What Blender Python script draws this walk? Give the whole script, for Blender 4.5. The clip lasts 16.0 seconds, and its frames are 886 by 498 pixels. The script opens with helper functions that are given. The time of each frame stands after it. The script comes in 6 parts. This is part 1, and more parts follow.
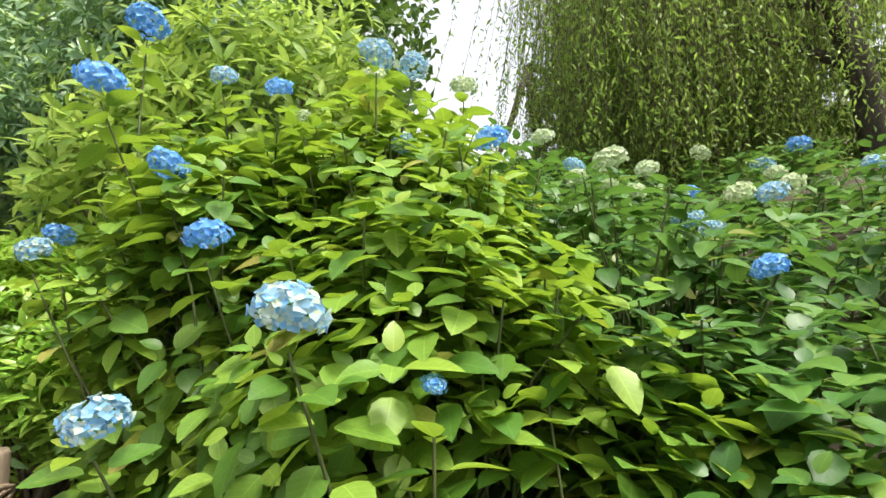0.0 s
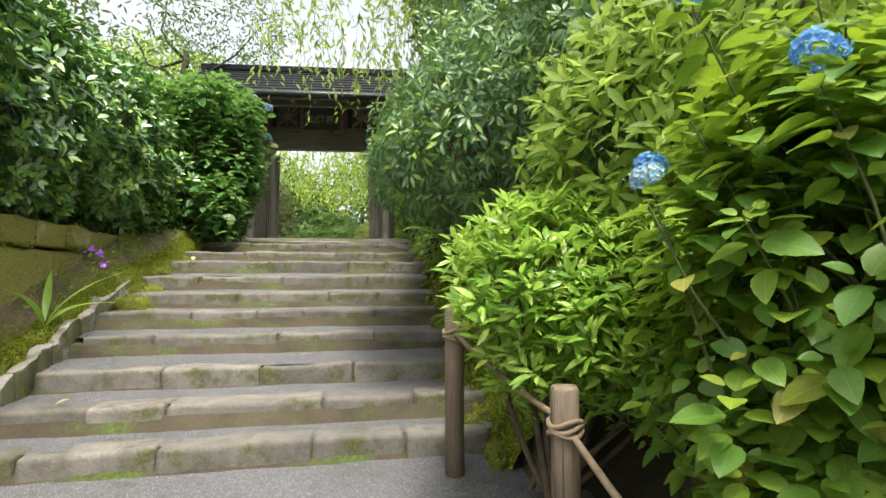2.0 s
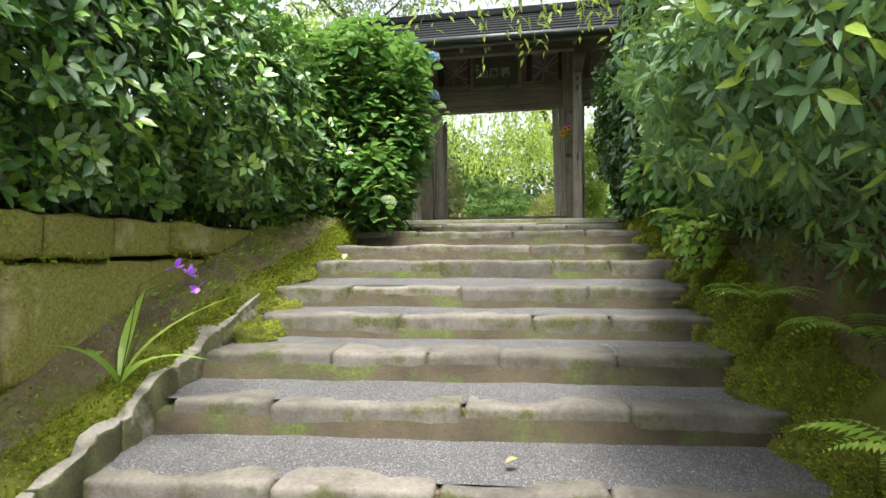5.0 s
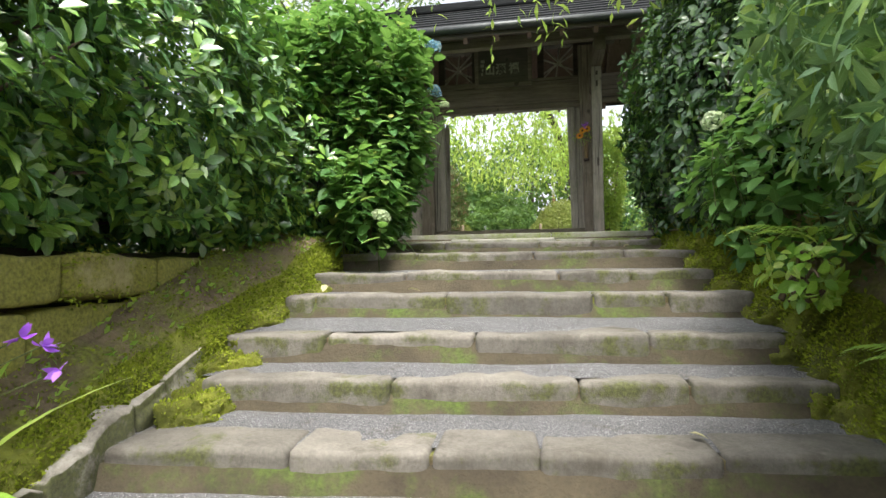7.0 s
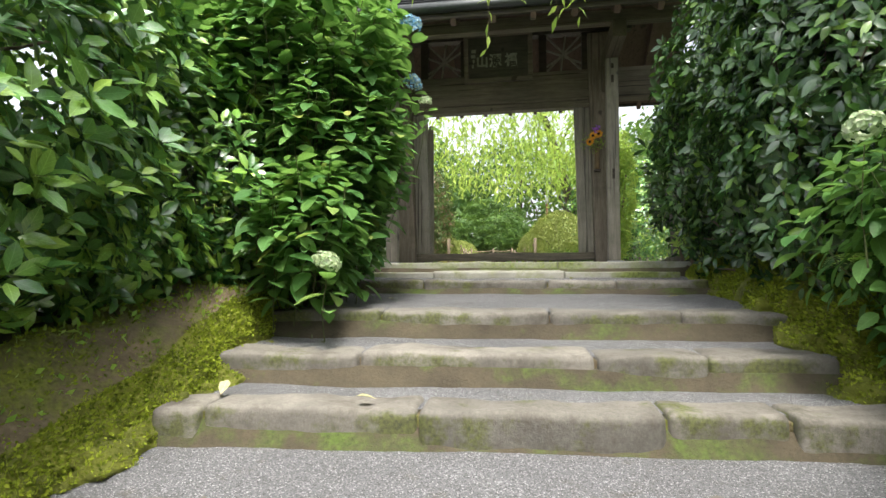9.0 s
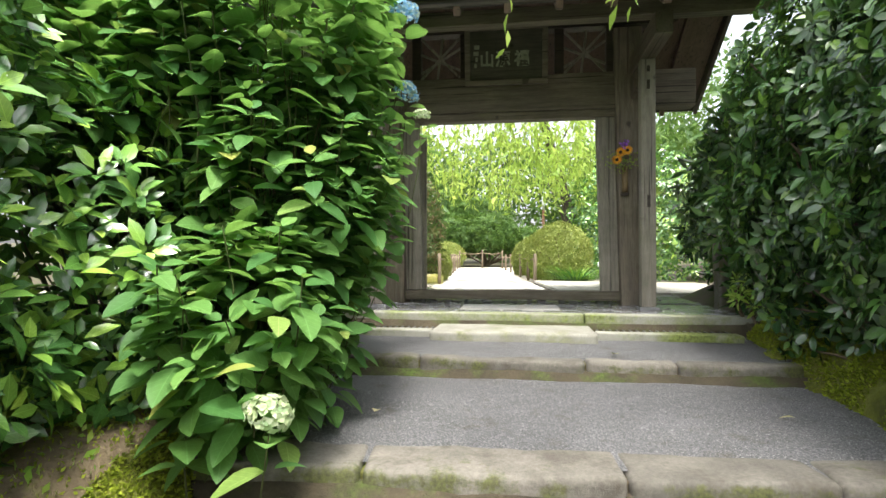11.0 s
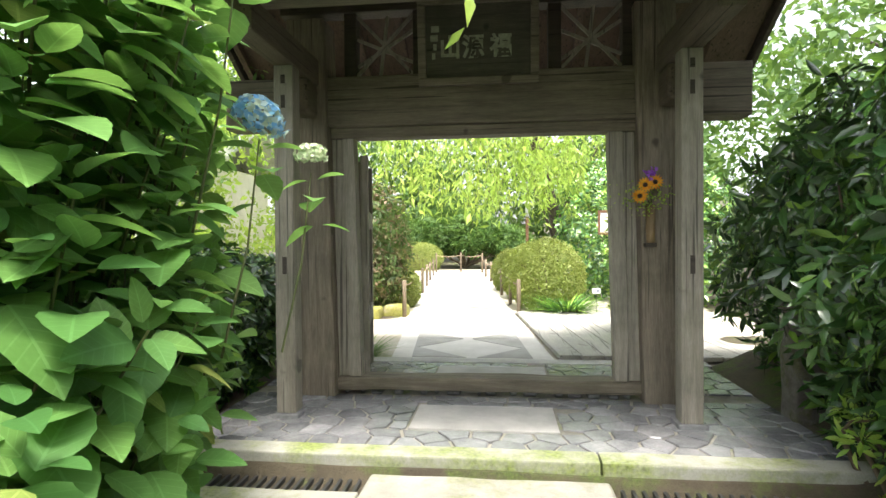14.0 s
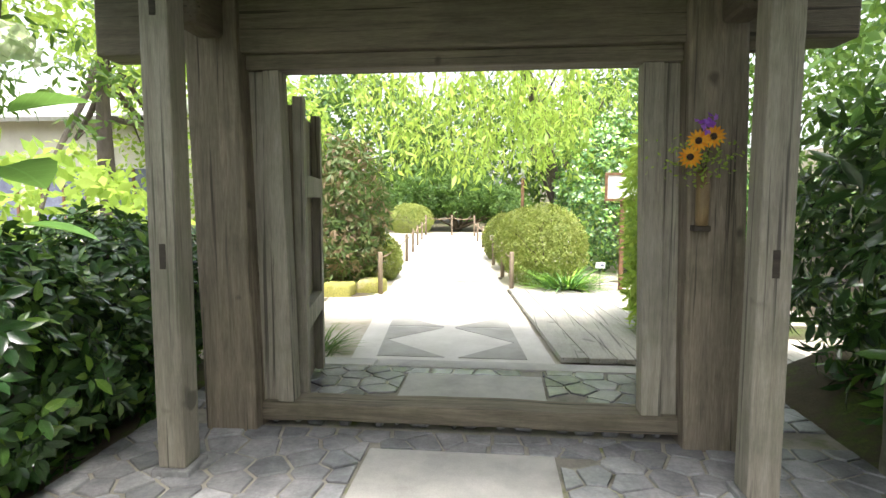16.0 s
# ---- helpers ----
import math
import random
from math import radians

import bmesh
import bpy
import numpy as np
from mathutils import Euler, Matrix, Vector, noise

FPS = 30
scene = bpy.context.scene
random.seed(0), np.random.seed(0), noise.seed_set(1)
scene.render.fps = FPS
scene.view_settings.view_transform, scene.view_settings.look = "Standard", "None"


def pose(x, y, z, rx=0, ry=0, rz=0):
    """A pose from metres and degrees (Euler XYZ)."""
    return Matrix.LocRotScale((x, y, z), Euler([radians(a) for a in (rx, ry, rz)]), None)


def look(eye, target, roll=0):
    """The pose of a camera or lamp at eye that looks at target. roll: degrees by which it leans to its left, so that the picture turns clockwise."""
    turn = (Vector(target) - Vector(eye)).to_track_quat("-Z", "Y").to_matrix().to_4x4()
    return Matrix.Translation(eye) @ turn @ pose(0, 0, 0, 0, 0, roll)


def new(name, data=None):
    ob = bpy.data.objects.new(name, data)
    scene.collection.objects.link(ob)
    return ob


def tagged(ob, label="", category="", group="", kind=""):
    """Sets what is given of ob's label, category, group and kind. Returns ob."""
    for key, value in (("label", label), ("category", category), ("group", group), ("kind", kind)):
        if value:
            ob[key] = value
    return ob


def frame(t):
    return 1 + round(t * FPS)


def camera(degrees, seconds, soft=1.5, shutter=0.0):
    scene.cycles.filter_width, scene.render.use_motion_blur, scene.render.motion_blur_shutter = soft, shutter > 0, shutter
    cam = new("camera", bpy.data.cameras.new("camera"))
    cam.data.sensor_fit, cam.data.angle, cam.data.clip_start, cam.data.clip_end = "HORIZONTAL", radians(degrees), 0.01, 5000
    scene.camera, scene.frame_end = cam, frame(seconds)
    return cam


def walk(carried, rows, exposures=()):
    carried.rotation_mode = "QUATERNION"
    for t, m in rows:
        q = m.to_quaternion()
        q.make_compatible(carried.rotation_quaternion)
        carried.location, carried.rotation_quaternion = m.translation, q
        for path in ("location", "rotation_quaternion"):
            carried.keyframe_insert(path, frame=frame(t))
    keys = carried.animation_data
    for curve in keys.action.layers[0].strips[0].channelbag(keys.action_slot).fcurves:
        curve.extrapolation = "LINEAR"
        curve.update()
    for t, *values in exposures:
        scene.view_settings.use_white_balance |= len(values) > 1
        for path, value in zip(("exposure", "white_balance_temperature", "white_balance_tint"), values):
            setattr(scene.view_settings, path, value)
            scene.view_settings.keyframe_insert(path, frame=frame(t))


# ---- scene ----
cam = camera(77.5, 16.0)
PATH = [
    (0, (0.699, 0.516, 1.553), (1.981, 2.038, 1.75), 0.0),
    (0.5, (0.649, 0.586, 1.508), (1.87, 2.155, 1.723), -0.1),
    (1, (0.549, 0.663, 1.473), (1.503, 2.409, 1.676), -0.2),
    (1.5, (0.232, 0.828, 1.463), (0.826, 2.731, 1.623), -0.5),
    (2, (0.109, 1.064, 1.411), (0.299, 3.05, 1.539), -0.1),
    (2.5, (0.105, 1.342, 1.424), (-0.07, 3.333, 1.5), -0.1),
    (3, (-0.069, 1.652, 1.47), (-0.41, 3.623, 1.518), 0.1),
    (3.5, (-0.136, 1.902, 1.618), (-0.535, 3.862, 1.641), -0.0),
    (4, (-0.234, 2.387, 1.689), (-0.618, 4.35, 1.703), 0.4),
    (6.5, (-0.607, 4.043, 1.84), (-1.001, 6.004, 1.886), -0.9),
    (7, (-0.658, 4.306, 1.906), (-1.048, 6.267, 1.958), -0.7),
    (7.5, (-0.644, 4.759, 2.017), (-1.026, 6.722, 2.069), -1.1),
    (8, (-0.755, 5.106, 2.062), (-1.121, 7.072, 2.122), -0.9),
    (8.5, (-0.868, 5.44, 2.176), (-1.22, 7.408, 2.233), -0.3),
    (9, (-0.888, 5.77, 2.282), (-1.227, 7.74, 2.339), -0.3),
    (11.5, (-1.28, 7.236, 2.919), (-1.551, 9.217, 2.939), 0.1),
    (12, (-1.295, 7.518, 2.988), (-1.558, 9.501, 3.02), 0.1),
    (12.5, (-1.262, 7.868, 3.132), (-1.521, 9.851, 3.167), -0.1),
    (13, (-1.341, 8.229, 3.288), (-1.592, 10.213, 3.32), -0.1),
    (13.5, (-1.321, 8.512, 3.374), (-1.546, 10.499, 3.401), -0.1),
    (14, (-1.202, 8.864, 3.518), (-1.42, 10.852, 3.492), -0.4),
    (14.5, (-1.21, 9.155, 3.586), (-1.418, 11.142, 3.505), -0.1),
    (15, (-1.221, 9.439, 3.676), (-1.419, 11.427, 3.584), 0.1),
    (15.5, (-1.181, 9.795, 3.642), (-1.376, 11.782, 3.53), 0.1),
    (16, (-1.156, 10.14, 3.625), (-1.354, 12.123, 3.45), 0.1),
]
walk(cam, [(t, look(eye, target, roll)) for t, eye, target, roll in PATH],
     [(0.0, 1.4, 6700, 10), (1.5, 1.3, 6700, 10), (3.0, 1.45, 6600, 10), (9.0, 1.6, 6500, 10), (12.5, 2.0, 6500, 10), (16.0, 2.15, 6500, 12)])

# ---- world and light ----
world = bpy.data.worlds.new("sky")
world.use_nodes = True
scene.world = world
wn = world.node_tree
for n_ in list(wn.nodes):
    wn.nodes.remove(n_)
sky = wn.nodes.new("ShaderNodeTexSky")
sky.sky_type = "NISHITA"
sky.sun_disc = False
sky.sun_elevation = radians(68)
sky.sun_rotation = radians(167)
sky.air_density, sky.dust_density, sky.ozone_density = 1.0, 4.0, 1.0
pale = wn.nodes.new("ShaderNodeHueSaturation")
pale.inputs["Saturation"].default_value = 0.3
wbg = wn.nodes.new("ShaderNodeBackground")
wbg.inputs["Strength"].default_value = 0.15
wout = wn.nodes.new("ShaderNodeOutputWorld")
wn.links.new(sky.outputs["Color"], pale.inputs["Color"])
wn.links.new(pale.outputs["Color"], wbg.inputs["Color"])
wn.links.new(wbg.outputs["Background"], wout.inputs["Surface"])
sun_data = bpy.data.lights.new("sun", "SUN")
sun_data.energy, sun_data.angle, sun_data.color = 2.0, radians(14), (1.0, 0.96, 0.88)
sun = new("sun", sun_data)
sun.matrix_world = look((0, 0, 20), (-1.2, 5.0, 6.5))


# ---- materials ----
def base_mat(name):
    m = bpy.data.materials.new(name)
    m.use_nodes = True
    nt = m.node_tree
    return m, nt, nt.nodes["Principled BSDF"]


def nd(nt, kind, **kw):
    n = nt.nodes.new(kind)
    for k, v in kw.items():
        n.inputs[k].default_value = v
    return n


def ramp(nt, fac, stops):
    r = nt.nodes.new("ShaderNodeValToRGB")
    el = r.color_ramp.elements
    while len(el) < len(stops):
        el.new(0.5)
    for e, (p, c) in zip(el, stops):
        e.position, e.color = p, (*c, 1)
    nt.links.new(fac, r.inputs["Fac"])
    return r.outputs["Color"]


def mixc(nt, fac, a, b, mode="MIX"):
    m = nt.nodes.new("ShaderNodeMix")
    m.data_type, m.blend_type = "RGBA", mode
    for sock, v in ((m.inputs[0], fac), (m.inputs[6], a), (m.inputs[7], b)):
        if hasattr(v, "links"):
            nt.links.new(v, sock)
        elif isinstance(v, tuple):
            sock.default_value = (*v, 1)
        else:
            sock.default_value = v
    return m.outputs[2]


def noise_of(nt, scale, detail=5, rough=0.6, stretch=None, dist=0.0):
    tc = nt.nodes.new("ShaderNodeNewGeometry")
    src = tc.outputs["Position"]
    if stretch:
        mp = nt.nodes.new("ShaderNodeMapping")
        mp.inputs["Scale"].default_value = stretch
        nt.links.new(src, mp.inputs["Vector"])
        src = mp.outputs["Vector"]
    n = nd(nt, "ShaderNodeTexNoise", Scale=scale, Detail=detail, Roughness=rough, Distortion=dist)
    nt.links.new(src, n.inputs["Vector"])
    return n.outputs["Fac"]


def bump(nt, bs, height, strength=0.4, distance=0.01):
    b = nd(nt, "ShaderNodeBump", Strength=strength, Distance=distance)
    nt.links.new(height, b.inputs["Height"])
    nt.links.new(b.outputs["Normal"], bs.inputs["Normal"])


def leaf_mat(name, stops, rough=0.45, trans=0.35, spec=0.5, veins=True, back=(0.16, 0.26, 0.04)):
    """Leaves: each leaf has its own tone; light passes through them."""
    m, nt, bs = base_mat(name)
    g = nt.nodes.new("ShaderNodeNewGeometry")
    oi = nt.nodes.new("ShaderNodeObjectInfo")
    add = nd(nt, "ShaderNodeMath")
    add.operation = "ADD"
    nt.links.new(g.outputs["Random Per Island"], add.inputs[0])
    nt.links.new(oi.outputs["Random"], add.inputs[1])
    fr = nd(nt, "ShaderNodeMath")
    fr.operation = "FRACT"
    nt.links.new(add.outputs[0], fr.inputs[0])
    col = ramp(nt, fr.outputs[0], stops)
    blotch = noise_of(nt, 60, 3)
    col = mixc(nt, 0.35, col, ramp(nt, blotch, [(0.3, (0.45, 0.5, 0.4)), (0.7, (1, 1, 1))]), "MULTIPLY")
    patch = noise_of(nt, 1.6, 2)
    col = mixc(nt, 0.4, col, ramp(nt, patch, [(0.35, (0.6, 0.72, 0.6)), (0.65, (1.0, 1.0, 0.9))]), "MULTIPLY")
    if veins:
        uv = nt.nodes.new("ShaderNodeUVMap")
        sp = nt.nodes.new("ShaderNodeSeparateXYZ")
        nt.links.new(uv.outputs[0], sp.inputs[0])

        def calc(op, a, b=0.0):
            q = nt.nodes.new("ShaderNodeMath")
            q.operation = op
            for sock, val in zip(q.inputs, (a, b)):
                if hasattr(val, "links"):
                    nt.links.new(val, sock)
                else:
                    sock.default_value = val
            return q.outputs[0]

        across = calc("ABSOLUTE", calc("SUBTRACT", sp.outputs[0], 0.5))
        mid = calc("LESS_THAN", across, 0.022)
        rib = calc("LESS_THAN", calc("FRACT", calc("MULTIPLY", calc("SUBTRACT", sp.outputs[1], calc("MULTIPLY", across, 0.55)), 7.0)), 0.13)
        vein = calc("MAXIMUM", mid, calc("MULTIPLY", rib, 0.55))
        col = mixc(nt, calc("MULTIPLY", vein, 0.5), col, mixc(nt, 1.0, col, (1.9, 1.7, 2.2), "MULTIPLY"))
        quilt = calc("SUBTRACT", calc("MULTIPLY", noise_of(nt, 120, 2), 0.4), vein)
    else:
        quilt = noise_of(nt, 120, 2)
    nt.links.new(col, bs.inputs["Base Color"])
    bs.inputs["Roughness"].default_value = rough
    bs.inputs["Specular IOR Level"].default_value = spec
    bump(nt, bs, quilt, 0.3, 0.002)
    tr = nt.nodes.new("ShaderNodeBsdfTranslucent")
    tcol = mixc(nt, 0.55, col, back)
    nt.links.new(tcol, tr.inputs["Color"])
    ms = nt.nodes.new("ShaderNodeMixShader")
    ms.inputs[0].default_value = trans
    nt.links.new(bs.outputs[0], ms.inputs[1])
    nt.links.new(tr.outputs[0], ms.inputs[2])
    nt.links.new(ms.outputs[0], nt.nodes["Material Output"].inputs["Surface"])
    return m


def plain_mat(name, a, b, scale=8, rough=0.8, bscale=60, bstr=0.4, bdist=0.01, stretch=None, metal=0.0, moss=None, per_piece=0.0):
    """Two tones by large and fine noise, with relief; moss (colour, low, high) grows in patches."""
    m, nt, bs = base_mat(name)
    f1 = noise_of(nt, scale, 6, 0.65, stretch)
    col = ramp(nt, f1, [(0.3, a), (0.7, b)])
    f2 = noise_of(nt, bscale, 6, 0.7, stretch)
    col = mixc(nt, 0.45, col, ramp(nt, f2, [(0.3, (0.5, 0.5, 0.5)), (0.7, (1.15, 1.15, 1.15))]), "MULTIPLY")
    if per_piece:
        oi = nt.nodes.new("ShaderNodeObjectInfo")
        col = mixc(nt, per_piece, col, ramp(nt, oi.outputs["Random"], [(0.0, (0.4, 0.4, 0.38)), (0.5, (0.9, 0.85, 0.8)), (1.0, (1.4, 1.35, 1.3))]), "MULTIPLY")
    if moss:
        mc, lo, hi = moss
        fm = noise_of(nt, 2.2, 8, 0.7)
        k = ramp(nt, fm, [(lo, (0, 0, 0)), (hi, (1, 1, 1))])
        mcol = ramp(nt, noise_of(nt, 45, 4), [(0.3, tuple(c * 0.5 for c in mc)), (0.7, tuple(c * 1.4 for c in mc))])
        col = mixc(nt, k, col, mcol)
    nt.links.new(col, bs.inputs["Base Color"])
    bs.inputs["Roughness"].default_value = rough
    bs.inputs["Metallic"].default_value = metal
    bump(nt, bs, f2, bstr, bdist)
    return m


def grit_mat(name, a, b, c, scale=170):
    """Compacted grit: single grains of several greys."""
    m, nt, bs = base_mat(name)
    g = nt.nodes.new("ShaderNodeNewGeometry")
    v = nd(nt, "ShaderNodeTexVoronoi", Scale=scale)
    nt.links.new(g.outputs["Position"], v.inputs["Vector"])
    sep = nt.nodes.new("ShaderNodeSeparateColor")
    nt.links.new(v.outputs["Color"], sep.inputs["Color"])
    col = ramp(nt, sep.outputs[0], [(0.0, a), (0.55, b), (0.86, b), (1.0, c)])
    col = mixc(nt, 0.6, col, ramp(nt, noise_of(nt, 1.6, 6, 0.7), [(0.3, (0.6, 0.58, 0.56)), (0.7, (1.12, 1.1, 1.08))]), "MULTIPLY")
    dirt = ramp(nt, noise_of(nt, 4.5, 7, 0.75), [(0.56, (0, 0, 0)), (0.72, (0.7, 0.7, 0.7))])
    col = mixc(nt, dirt, col, (0.09, 0.075, 0.05))
    nt.links.new(col, bs.inputs["Base Color"])
    bs.inputs["Roughness"].default_value = 0.95
    bump(nt, bs, v.outputs["Distance"], 0.9, 0.008)
    return m


def rock_mat(name, a, b, per_piece=0.35, top=0.60, side=0.43, moss=((0.04, 0.045, 0.014), (0.125, 0.14, 0.03))):
    """Worn stone: random damp stains; moss by the normal, so tops stay paler than upright faces."""
    m, nt, bs = base_mat(name)
    f2 = noise_of(nt, 55, 7, 0.72)
    col = ramp(nt, noise_of(nt, 3.2, 6, 0.65), [(0.28, a), (0.72, b)])
    col = mixc(nt, 0.55, col, ramp(nt, f2, [(0.3, (0.45, 0.45, 0.45)), (0.7, (1.2, 1.2, 1.2))]), "MULTIPLY")
    oi = nt.nodes.new("ShaderNodeObjectInfo")
    col = mixc(nt, per_piece, col, ramp(nt, oi.outputs["Random"], [(0.0, (0.45, 0.43, 0.4)), (0.5, (0.85, 0.82, 0.78)), (1.0, (1.35, 1.3, 1.25))]), "MULTIPLY")
    stain = ramp(nt, noise_of(nt, 5.0, 6, 0.7), [(0.5, (0, 0, 0)), (0.68, (0.75, 0.75, 0.75))])
    col = mixc(nt, stain, col, (0.07, 0.06, 0.045))
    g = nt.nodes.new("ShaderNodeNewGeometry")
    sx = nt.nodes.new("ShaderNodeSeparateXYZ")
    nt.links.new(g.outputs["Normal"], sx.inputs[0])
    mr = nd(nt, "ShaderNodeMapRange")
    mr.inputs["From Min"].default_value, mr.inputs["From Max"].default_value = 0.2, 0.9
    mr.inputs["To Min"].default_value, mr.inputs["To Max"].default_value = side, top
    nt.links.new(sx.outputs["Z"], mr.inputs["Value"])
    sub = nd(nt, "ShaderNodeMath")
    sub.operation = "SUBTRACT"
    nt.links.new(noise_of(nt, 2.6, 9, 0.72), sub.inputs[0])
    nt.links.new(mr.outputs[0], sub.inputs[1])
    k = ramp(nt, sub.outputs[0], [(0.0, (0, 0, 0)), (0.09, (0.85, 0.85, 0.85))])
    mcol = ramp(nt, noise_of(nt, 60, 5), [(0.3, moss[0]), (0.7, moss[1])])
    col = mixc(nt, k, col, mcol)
    nt.links.new(col, bs.inputs["Base Color"])
    bs.inputs["Roughness"].default_value = 0.9
    bump(nt, bs, f2, 0.7, 0.008)
    return m


def wood_mat(name, a, b, axis="z", rough=0.75, scale=3.0):
    st = {"z": (9, 9, 0.7), "x": (0.7, 9, 9), "y": (9, 0.7, 9)}[axis]
    m, nt, bs = base_mat(name)
    f = noise_of(nt, scale, 8, 0.7, st, 0.6)
    col = ramp(nt, f, [(0.25, a), (0.5, tuple((x + y) / 2 for x, y in zip(a, b))), (0.75, b)])
    big = noise_of(nt, 1.3, 4)
    col = mixc(nt, 0.5, col, ramp(nt, big, [(0.3, (0.55, 0.55, 0.52)), (0.7, (1.15, 1.12, 1.05))]), "MULTIPLY")
    fine = noise_of(nt, 22, 4, 0.6, st)
    col = mixc(nt, 0.35, col, ramp(nt, fine, [(0.35, (0.45, 0.45, 0.45)), (0.6, (1.1, 1.1, 1.1))]), "MULTIPLY")
    long = {"z": (26, 26, 0.4), "x": (0.4, 26, 26), "y": (26, 0.4, 26)}[axis]
    crack = ramp(nt, noise_of(nt, 1.7, 3, 0.55, long, 0.3), [(0.6, (0, 0, 0)), (0.66, (0.85, 0.85, 0.85))])
    col = mixc(nt, crack, col, tuple(q * 0.3 for q in a))
    knots = ramp(nt, noise_of(nt, 5.5, 2, 0.4), [(0.7, (0, 0, 0)), (0.76, (0.8, 0.8, 0.8))])
    col = mixc(nt, knots, col, tuple(q * 0.45 for q in a))
    damp = ramp(nt, noise_of(nt, 2.4, 7, 0.7), [(0.5, (0, 0, 0)), (0.7, (0.55, 0.55, 0.55))])
    col = mixc(nt, damp, col, (a[0] * 0.75, a[1] * 0.85, a[2] * 0.7))
    nt.links.new(col, bs.inputs["Base Color"])
    bs.inputs["Roughness"].default_value = rough
    bump(nt, bs, fine, 0.6, 0.005)
    return m


MOSS = (0.12, 0.155, 0.02)
M = {}
# risers: real moss, with their shade also put into its dark tone
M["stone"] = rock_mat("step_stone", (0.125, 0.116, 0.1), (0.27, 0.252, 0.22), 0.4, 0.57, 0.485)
M["gravel"] = grit_mat("gravel", (0.075, 0.076, 0.078), (0.19, 0.192, 0.2), (0.52, 0.52, 0.53), 240)
M["wallstone"] = rock_mat("wall_stone", (0.34, 0.29, 0.15), (0.58, 0.52, 0.27), 0.4, 0.36, 0.37, ((0.11, 0.11, 0.02), (0.36, 0.35, 0.06)))
M["edge"] = rock_mat("edge_stone", (0.3, 0.28, 0.24), (0.5, 0.47, 0.42), 0.3, 0.62, 0.36)
M["moss"] = plain_mat("moss", (0.1, 0.11, 0.02), (0.3, 0.33, 0.035), 4.5, 0.98, 90, 1.0, 0.02)
M["bank"] = plain_mat("bank_earth", (0.13, 0.098, 0.06), (0.29, 0.225, 0.135), 5.0, 0.98, 45, 1.0, 0.03, None, 0, ((0.2, 0.23, 0.03), 0.46, 0.6))
M["earth"] = plain_mat("earth", (0.05, 0.04, 0.025), (0.11, 0.09, 0.055), 3.0, 0.98, 50, 0.9, 0.02, None, 0, ((0.08, 0.12, 0.02), 0.5, 0.65))
M["wood"] = wood_mat("weathered_wood", (0.105, 0.084, 0.06), (0.34, 0.29, 0.225), "z")
M["woodx"] = wood_mat("weathered_beam", (0.1, 0.084, 0.06), (0.27, 0.232, 0.175), "x")
M["woody"] = wood_mat("weathered_arm", (0.10, 0.08, 0.06), (0.20, 0.165, 0.12), "y")
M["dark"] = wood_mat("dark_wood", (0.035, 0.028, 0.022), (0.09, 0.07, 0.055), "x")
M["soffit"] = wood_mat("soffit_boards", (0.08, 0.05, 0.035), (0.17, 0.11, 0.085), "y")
M["greypost"] = wood_mat("grey_post", (0.2, 0.18, 0.15), (0.42, 0.385, 0.325), "z")
M["roof"] = plain_mat("roof_slate", (0.014, 0.015, 0.016), (0.034, 0.036, 0.038), 5, 0.6, 50, 0.4, 0.006, (0.5, 4, 4))
M["roof"].node_tree.nodes["Principled BSDF"].inputs["Specular IOR Level"].default_value = 0.15
M["roof"].node_tree.nodes["Principled BSDF"].inputs["Roughness"].default_value = 0.95
M["gutter"] = plain_mat("gutter_metal", (0.05, 0.055, 0.055), (0.09, 0.095, 0.095), 6, 0.45, 40, 0.2, 0.002, None, 0.6)
M["flag"] = plain_mat("flagstone", (0.16, 0.168, 0.185), (0.38, 0.385, 0.4), 4, 0.15, 50, 0.4, 0.005, None, 0, None, 0.5)
M["mortar"] = plain_mat("joint_mortar", (0.17, 0.16, 0.13), (0.34, 0.32, 0.27), 5, 0.95, 90, 0.6, 0.006, None, 0, (MOSS, 0.56, 0.7))
M["slab"] = plain_mat("granite_slab", (0.34, 0.332, 0.31), (0.52, 0.507, 0.475), 4, 0.8, 160, 0.4, 0.003)
M["stepblock"] = plain_mat("worn_block", (0.27, 0.262, 0.22), (0.43, 0.417, 0.36), 4, 0.85, 160, 0.5, 0.004, None, 0, ((0.19, 0.21, 0.07), 0.5, 0.68))
M["kerb"] = plain_mat("granite_kerb", (0.3, 0.3, 0.25), (0.44, 0.43, 0.37), 3, 0.85, 120, 0.5, 0.004, None, 0, ((0.19, 0.23, 0.06), 0.45, 0.62))
M["path"] = plain_mat("pale_path", (0.52, 0.5, 0.46), (0.66, 0.64, 0.6), 3, 0.9, 120, 0.4, 0.004)
M["pathgrey"] = plain_mat("grey_path_inlay", (0.3, 0.29, 0.27), (0.43, 0.42, 0.39), 3, 0.9, 160, 0.6, 0.005)
M["sand"] = plain_mat("garden_sand", (0.38, 0.34, 0.27), (0.52, 0.48, 0.4), 2, 0.95, 140, 0.6, 0.006, None, 0, ((0.2, 0.24, 0.06), 0.55, 0.7))
M["deck"] = wood_mat("deck_board", (0.36, 0.35, 0.32), (0.52, 0.5, 0.46), "y")
M["wallplaster"] = plain_mat("house_plaster", (0.55, 0.52, 0.46), (0.7, 0.67, 0.6), 2, 0.9, 60, 0.3, 0.004)
M["rooftile"] = plain_mat("pale_roof_tile", (0.42, 0.42, 0.42), (0.58, 0.58, 0.57), 3, 0.6, 40, 0.5, 0.01, (4, 1, 1))
